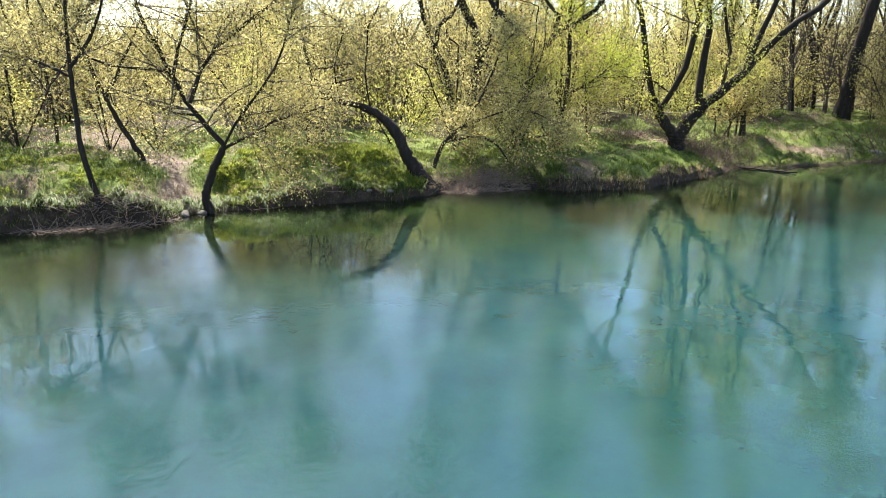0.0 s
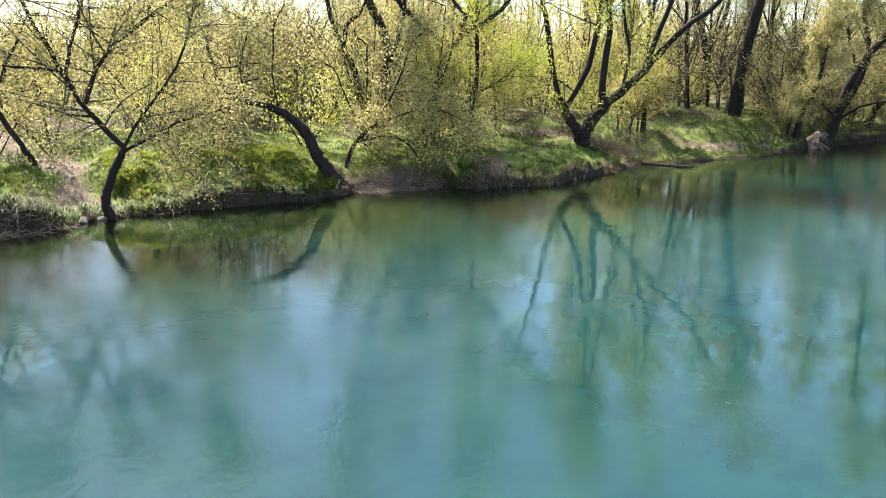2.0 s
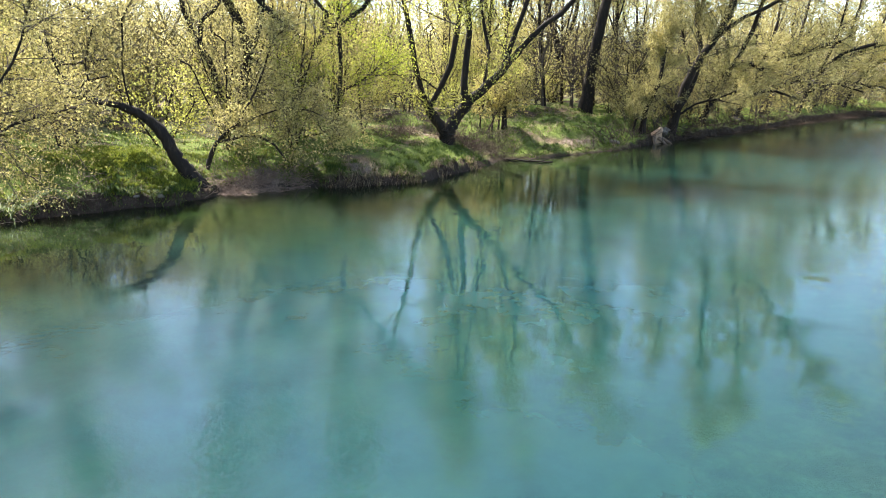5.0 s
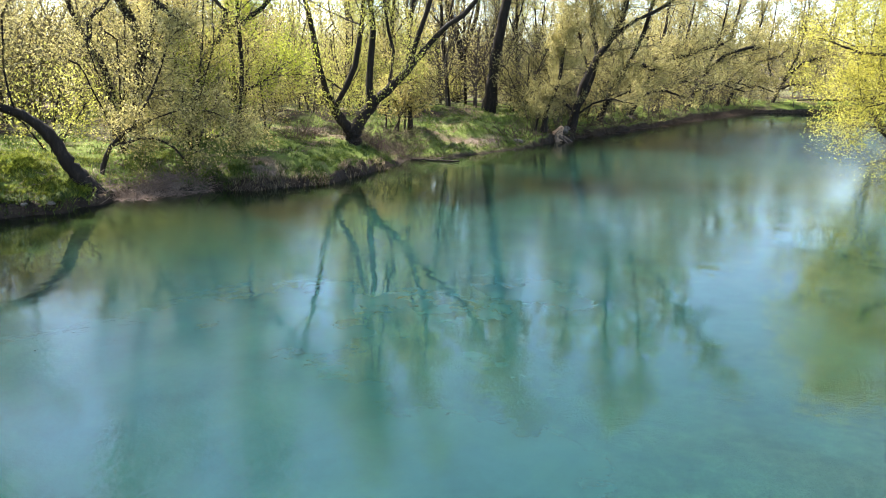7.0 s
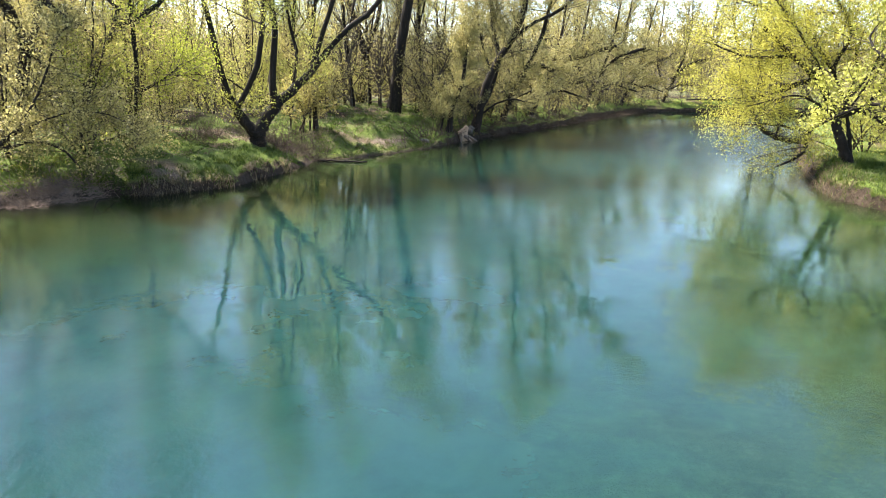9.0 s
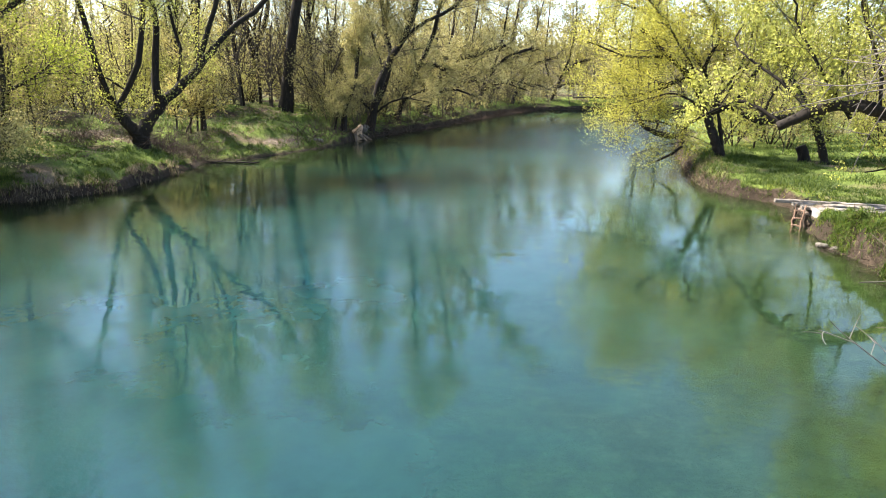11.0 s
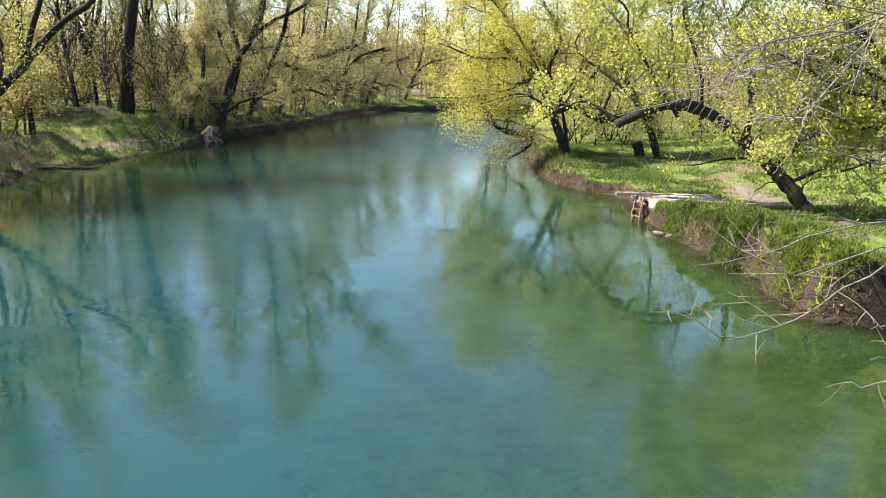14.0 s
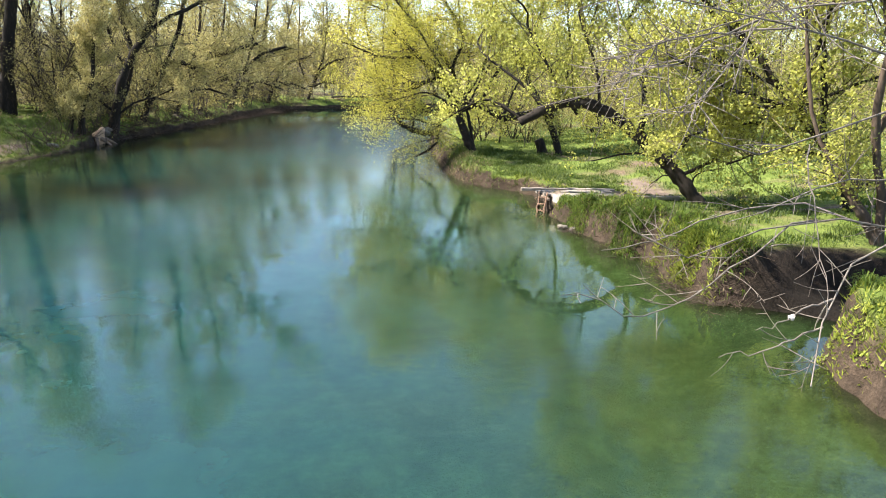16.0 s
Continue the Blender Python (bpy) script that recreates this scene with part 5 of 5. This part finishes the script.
def build_stones():
    meshes = [stone_mesh(160 + k) for k in range(4)]
    places = ((4.1, 24.7, 0.2), (4.4, 24.35, 0.16), (-26.0, 4.4, 0.22), (-26.1, 5.0, 0.16), (-26.3, 4.0, 0.14), (-25.9, 11.4, 0.12), (-25.6, 12.2, 0.14), (-25.9, 12.9, 0.1), (-25.6, 45.5, 0.4), (-25.6, 52.8, 0.45), (-25.8, 53.8, 0.35), (-26.5, 70.0, 0.5), (-27.0, 78.0, 0.5))
    for k, (x, y, s) in enumerate(places):
        ob = new("stone", meshes[k % 4])
        ob.matrix_basis = Matrix.Translation((x, y, max(float(land(x, y)), 0.0) + s * 0.2)) @ Matrix.Rotation(k * 1.7, 4, "Z") @ Matrix.Diagonal((s * 1.2, s, s, 1))
        tagged(ob, "pale worn stone half sunk in the bank", "stone", "bank stones")


def build_stump():
    stump = root("split_stump", -25.6, 51.6, float(land(-25.7, 51.6)) - 0.15, "pale splintered stump of a felled tree on the shore", "stump")
    rng = np.random.default_rng(170)
    p = np.array([(0, 0, -0.3), (0.1, 0, 0.15), (0.35, -0.1, 0.5), (0.6, -0.2, 0.85)])
    v, f = tubes(smooth_line(p, 8)[None], np.linspace(0.55, 0.16, 8)[None] * (1 + rng.normal(size=8) * 0.06), 12)
    part("stub", mesh_from("stub", v, [f, (np.arange(12) + 84)[None, :]], CUT_WOOD), stump)
    for k in range(7):
        a = -1.9 + k * 0.75
        q = smooth_line([(0, 0, 0.2), (math.cos(a) * 0.6, math.sin(a) * 0.6, 0.05), (math.cos(a) * 1.4, math.sin(a) * 1.2, -0.35)], 8)
        v, f = tubes(q[None], np.linspace(0.2, 0.05, 8)[None], 7)
        part("root", mesh_from("root", v, f, DEAD_WOOD), stump)
    small = root("tree_stump", 5.75, 43.6, float(land(5.75, 43.6)) - 0.1, "short dark sawn stump in the meadow", "stump")
    v, f = tubes(smooth_line([(0, 0, 0), (-0.1, 0, 0.5), (-0.3, 0, 0.95)], 6)[None], np.array([[0.42, 0.34, 0.31, 0.3, 0.3, 0.28]]), 12)
    part("stub", mesh_from("stub", v, [f, (np.arange(12) + 60)[None, :]], BARK_DARK), small)


def build_rope():
    p = smooth_line([(4.5, 42.45, 3.4), (4.52, 42.4, 2.2), (4.48, 42.4, 1.35)], 10)
    v, f = tubes(p[None] - np.array((4.5, 42.4, 3.4)), np.full((1, 10), 0.025), 6)
    ob = tagged(new("swing_rope", mesh_from("swing_rope", v, f, ROPE)), "thin rope hanging from the arching limb", "rope")
    ob.location = (4.5, 42.4, 3.4)


build_jetty()
build_stones()
build_stump()
build_rope()


# ---- brushwood, grass and herbs ----
def brushwood(name, label, spots, count, length, seed, mat, radius=0.012, flat=0.35):
    rng = np.random.default_rng(seed)
    sp = np.array(spots)
    pick = rng.integers(0, len(sp), count)
    x = sp[pick, 0] + rng.normal(size=count) * sp[pick, 2]
    y = sp[pick, 1] + rng.normal(size=count) * sp[pick, 3]
    z = np.maximum(land(x, y), -0.02) + 0.02
    way = unit(rng.normal(size=(count, 3)) * np.array((1, 1, flat)) + np.array((0, 0, flat * 0.6)))
    ln = length * (0.4 + rng.random(count))
    s = np.linspace(0, 1, 5)
    bend = rng.normal(size=(count, 3)) * 0.25
    p = np.stack([x, y, z], -1)[:, None] + way[:, None] * (ln[:, None] * s)[:, :, None] + bend[:, None] * (ln[:, None] * s ** 2)[:, :, None]
    p[:, :, 2] = np.maximum(p[:, :, 2], 0.02)
    v, f = tubes(p, radius * (0.5 + rng.random(count))[:, None] * np.linspace(1, 0.3, 5)[None], 3)
    tagged(new(name, mesh_from(name, v, f, mat)), label, "brushwood", kind="stuff")


brushwood("brushwood", "tangle of dry brown twigs washed up on the shore", [(-26.8, 16.4, 0.5, 0.8), (-26.5, 17.6, 0.5, 0.8), (-27.2, 17.0, 0.7, 1.0), (-25.4, 2.6, 0.3, 0.6), (-25.5, 1.2, 0.3, 0.9), (-26.6, 8.5, 0.3, 2.0), (-26.7, 15.6, 0.4, 0.6), (-26.2, 18.8, 0.4, 0.7)], 2600, 0.6, 201, DEAD_WOOD)
brushwood("bramble", "leafless reddish bramble thicket on the bank", [(-27.2, 33.5, 0.6, 1.0), (-28.2, 35.0, 0.8, 1.2), (-28.6, 32.4, 0.8, 0.8), (-30.5, 29.0, 0.8, 0.8), (-28.0, 32.0, 0.7, 0.9)], 1500, 1.2, 202, BARK_BROWN, 0.011, 0.8)
brushwood("bramble", "dead brown scrub along the far shore", [(-25.9, 46 + 4.5 * k, 0.5, 2.0) for k in range(17)], 2000, 1.1, 203, BARK_BROWN, 0.022, 0.7)
brushwood("root_tangle", "fine bare roots hanging from the eroded bank", [(4.6, 24.2, 0.3, 0.5), (5.4, 22.3, 0.3, 0.8), (6.2, 19.8, 0.25, 1.0), (6.6, 16.0, 0.3, 0.3), (1.2, 36.0, 0.4, 0.6), (0.2, 40.0, 0.3, 1.2), (5.9, 17.2, 0.25, 1.0)], 1400, 0.38, 204, BARK_BROWN, 0.009, 0.5)


def blades(name, label, x, y, seed, mat, height, width, hang=0.0, cat="grass", lift=0.0):
    """Grass: one blade at every place, bent over where it hangs."""
    rng = np.random.default_rng(seed)
    n = len(x)
    z = land(x, y) + lift - 0.02
    a = rng.random(n) * 2 * np.pi
    h = height * (0.5 + 0.9 * rng.random(n))
    w = width * (0.6 + 0.8 * rng.random(n))
    side = np.stack([np.cos(a), np.sin(a), 0 * a], -1)
    tilt = np.stack([-np.sin(a), np.cos(a), 0 * a], -1) * (0.35 + 0.5 * rng.random(n))[:, None]
    o = np.stack([x, y, z], -1)
    up = np.array((0, 0, 1.0))
    t = o + (tilt * (1.0 + hang) + up * (0.95 - hang)) * h[:, None]
    if hang < 0.4:
        v = np.stack([o - side * w[:, None], o + side * w[:, None], t], 1)
        f = np.arange(n * 3).reshape(-1, 3)
    else:
        m = o + (tilt * 0.4 + up * 0.62) * h[:, None]
        v = np.stack([o - side * w[:, None], o + side * w[:, None], m + side * w[:, None] * 0.75, t, m - side * w[:, None] * 0.75], 1)
        i = np.arange(n)[:, None] * 5
        f = [i + np.array([[0, 1, 2, 4]]), i + np.array([[4, 2, 3]])]
    tagged(new(name, mesh_from(name, v, f, mat, False)), label, cat, kind="stuff")


def strew(n, side, d0, d1, y0, y1, seed, power=1.0, keep=0.45, tuft=0.12):
    """Places in tufts on a strip of bank, off the open soil."""
    rng = np.random.default_rng(seed)
    m = n // 6
    y = y0 + (y1 - y0) * rng.random(m)
    d = d0 + (d1 - d0) * rng.random(m) ** power
    x = shore_left(y) - d if side < 0 else shore_right(y) + d
    ok = (bare_soil(x, y) < keep) & (hollow(x, y) < 0.4) & (fbm(x * 0.9, y * 0.9, seed, 4) > -0.06)
    x, y = np.repeat(x[ok], 6), np.repeat(y[ok], 6)
    return x + rng.normal(size=len(x)) * tuft, y + rng.normal(size=len(x)) * tuft


blades("grass", "short bright green spring grass on the left bank", *strew(150000, -1, 0.3, 11, -6, 48, 211, 1.2), 212, GRASS, 0.12, 0.013)
blades("grass", "short bright green spring grass on the right bank", *strew(170000, 1, 0.4, 14, 8, 50, 213, 1.1), 214, GRASS, 0.15, 0.012)
blades("grass", "long lush grass hanging over the right bank edge", *strew(16000, 1, 0.6, 1.6, 12, 25, 215, 1.0, 0.9), 216, GRASS, 0.3, 0.01, 0.6)
blades("grass", "tufted grass on the low spit", *strew(24000, -1, 0.1, 2.2, 18, 31, 233, 1.0, 0.8), 234, GRASS, 0.28, 0.011, 0.2)
blades("grass", "grass on the low flat shore", *strew(34000, -1, 0.25, 8.0, 31, 56, 237, 1.0, 0.9), 238, GRASS, 0.24, 0.012, 0.2)
blades("grass", "grass hanging over the eroded left bank edge", *strew(11000, -1, 0.2, 0.75, -8, 14, 251, 1.0, 2.0), 252, GRASS, 0.26, 0.012, 0.75)
blades("grass", "grass hanging over the eroded right bank edge", *strew(10000, 1, 0.3, 0.8, 14, 27, 253, 1.0, 2.0), 254, GRASS, 0.24, 0.01, 0.75)
blades("dry_grass", "straw-coloured dry grass fringing the spit", *strew(2400, -1, 0.0, 0.4, 19, 31, 217, 1.0, 2.0), 218, STRAW, 0.34, 0.01, 0.7)
blades("dry_grass", "straw-coloured dry grass on the low shore", *strew(9000, -1, 0.4, 9, 31, 52, 219, 1.0, 2.0), 220, STRAW, 0.26, 0.01, 0.5)
blades("dry_grass", "withered grass and reeds on the right bank edge", *strew(1300, 1, 0.15, 0.8, 15, 33, 221, 1.0, 2.0), 222, STRAW, 0.24, 0.008, 0.6)
blades("dry_grass", "tall withered reeds below the arching willow", *strew(4000, 1, -0.1, 1.2, 36, 62, 235, 1.0, 2.0), 236, STRAW, 0.45, 0.012, 0.3)
blades("grass", "rank green grass round the foot of the arching willow", *strew(30000, 1, 0.1, 5.0, 33, 50, 243, 1.0, 0.9), 244, GRASS, 0.26, 0.014, 0.2)
blades("dry_grass", "withered grass on the left bank edge", *strew(3600, -1, 0.3, 2.4, -6, 17, 223, 1.0, 2.0), 224, STRAW, 0.2, 0.01, 0.5)
blades("leaf_litter", "brown fallen leaves and dry stalks under the trees", *strew(38000, -1, 3.0, 16, -8, 34, 245, 1.0, 2.0, 0.3), 246, STRAW, 0.09, 0.03, 0.6, "leaf litter")
blades("herbs", "dense green nettles and herbs on the bank slope", *strew(60000, -1, 0.3, 4.5, 6, 14, 225, 1.0, 0.9), 226, HERB, 0.14, 0.03, 0.2, "herbs")
blades("herbs", "green herbs and nettles on the right bank face", *strew(7000, 1, 0.35, 1.3, 10, 34, 239, 1.0, 0.9), 240, HERB, 0.17, 0.02, 0.2, "herbs")
blades("herbs", "yellow-green plants hanging down the right bank", *strew(12000, 1, 0.02, 1.0, 16.0, 19.8, 255, 1.0, 2.0), 256, HERB, 0.2, 0.03, 0.3, "herbs")
blades("grass", "grass tufts on the face of the right bank", *strew(9000, 1, 0.1, 0.6, 20.5, 26.0, 257, 1.0, 2.0), 258, GRASS, 0.22, 0.012, 0.6)
blades("herbs", "low plants on the near right bank", *strew(9000, 1, 0.1, 2.2, 7, 13.6, 259, 1.0, 2.0), 260, HERB, 0.11, 0.025, 0.3, "herbs")
blades("herbs", "green herbs on the mound", *strew(36000, -1, 0.3, 5.0, -8, 3, 227, 1.0, 0.9), 228, HERB, 0.13, 0.028, 0.2, "herbs")
blades("herbs", "low green herbs on the brushy shore", *strew(9000, -1, 0.6, 5.0, 13.5, 20, 241, 1.0, 0.9), 242, HERB, 0.2, 0.02, 0.2, "herbs")
blades("herbs", "green ground plants under the trees", *strew(46000, -1, 5, 26, -8, 60, 229, 1.0, 0.85, 0.25), 230, GRASS, 0.26, 0.022, 0.2, "herbs")
blades("herbs", "leafy plants at the meadow edge", *strew(40000, 1, 6, 24, 10, 60, 231, 1.0, 0.75, 0.25), 232, GRASS, 0.26, 0.02, 0.2, "herbs")


def build_small_wood():
    log = root("fallen_log", -26.2, 33.7, 0.06, "thin dark log lying along the shallow shore", "log", turn=radians(17))
    part("stem", log_mesh("stem", BARK_DARK, 3.0, 0.05, 260), log)
    for k, (x, s) in enumerate(((0.7, 0.5), (1.6, -0.45), (2.3, 0.35))):
        q = smooth_line([(x, 0, 0.02), (x + 0.3, s * 0.5, 0.12), (x + 0.5, s, 0.16)], 6)
        v, f = tubes(q[None], np.linspace(0.03, 0.01, 6)[None], 5)
        part("branch_stub", mesh_from("branch_stub", v, f, BARK_DARK), log)
    snag = root("snag", -24.1, 17.0, 0.0, "small dark sunken branch poking out of the water", "branch")
    for k, pts in enumerate((((0, 0, -0.5), (0.1, 0.1, 0.0), (0.3, 0.2, 0.35)), ((0.1, 0.1, 0.0), (0.0, 0.35, 0.2), (0.2, 0.6, 0.26)), ((0.3, 0.2, -0.3), (0.55, 0.5, 0.05), (0.7, 0.6, 0.18)))):
        v, f = tubes(smooth_line(pts, 7)[None], np.linspace(0.025, 0.008, 7)[None], 5)
        part("twig", mesh_from("twig", v, f, BARK_DARK), snag)
    puff = bmesh.new()
    bmesh.ops.create_icosphere(puff, subdivisions=2, radius=0.022)
    rng = np.random.default_rng(261)
    for v in puff.verts:
        v.co *= 0.7 + 0.6 * rng.random()
    ob = tagged(new("seed_tuft", bm_mesh(puff, "seed_tuft", FLUFF)), "small white seed tuft caught on a bare twig", "seed tuft")
    ob.location = (2.22, 3.93, 3.54)


build_small_wood()
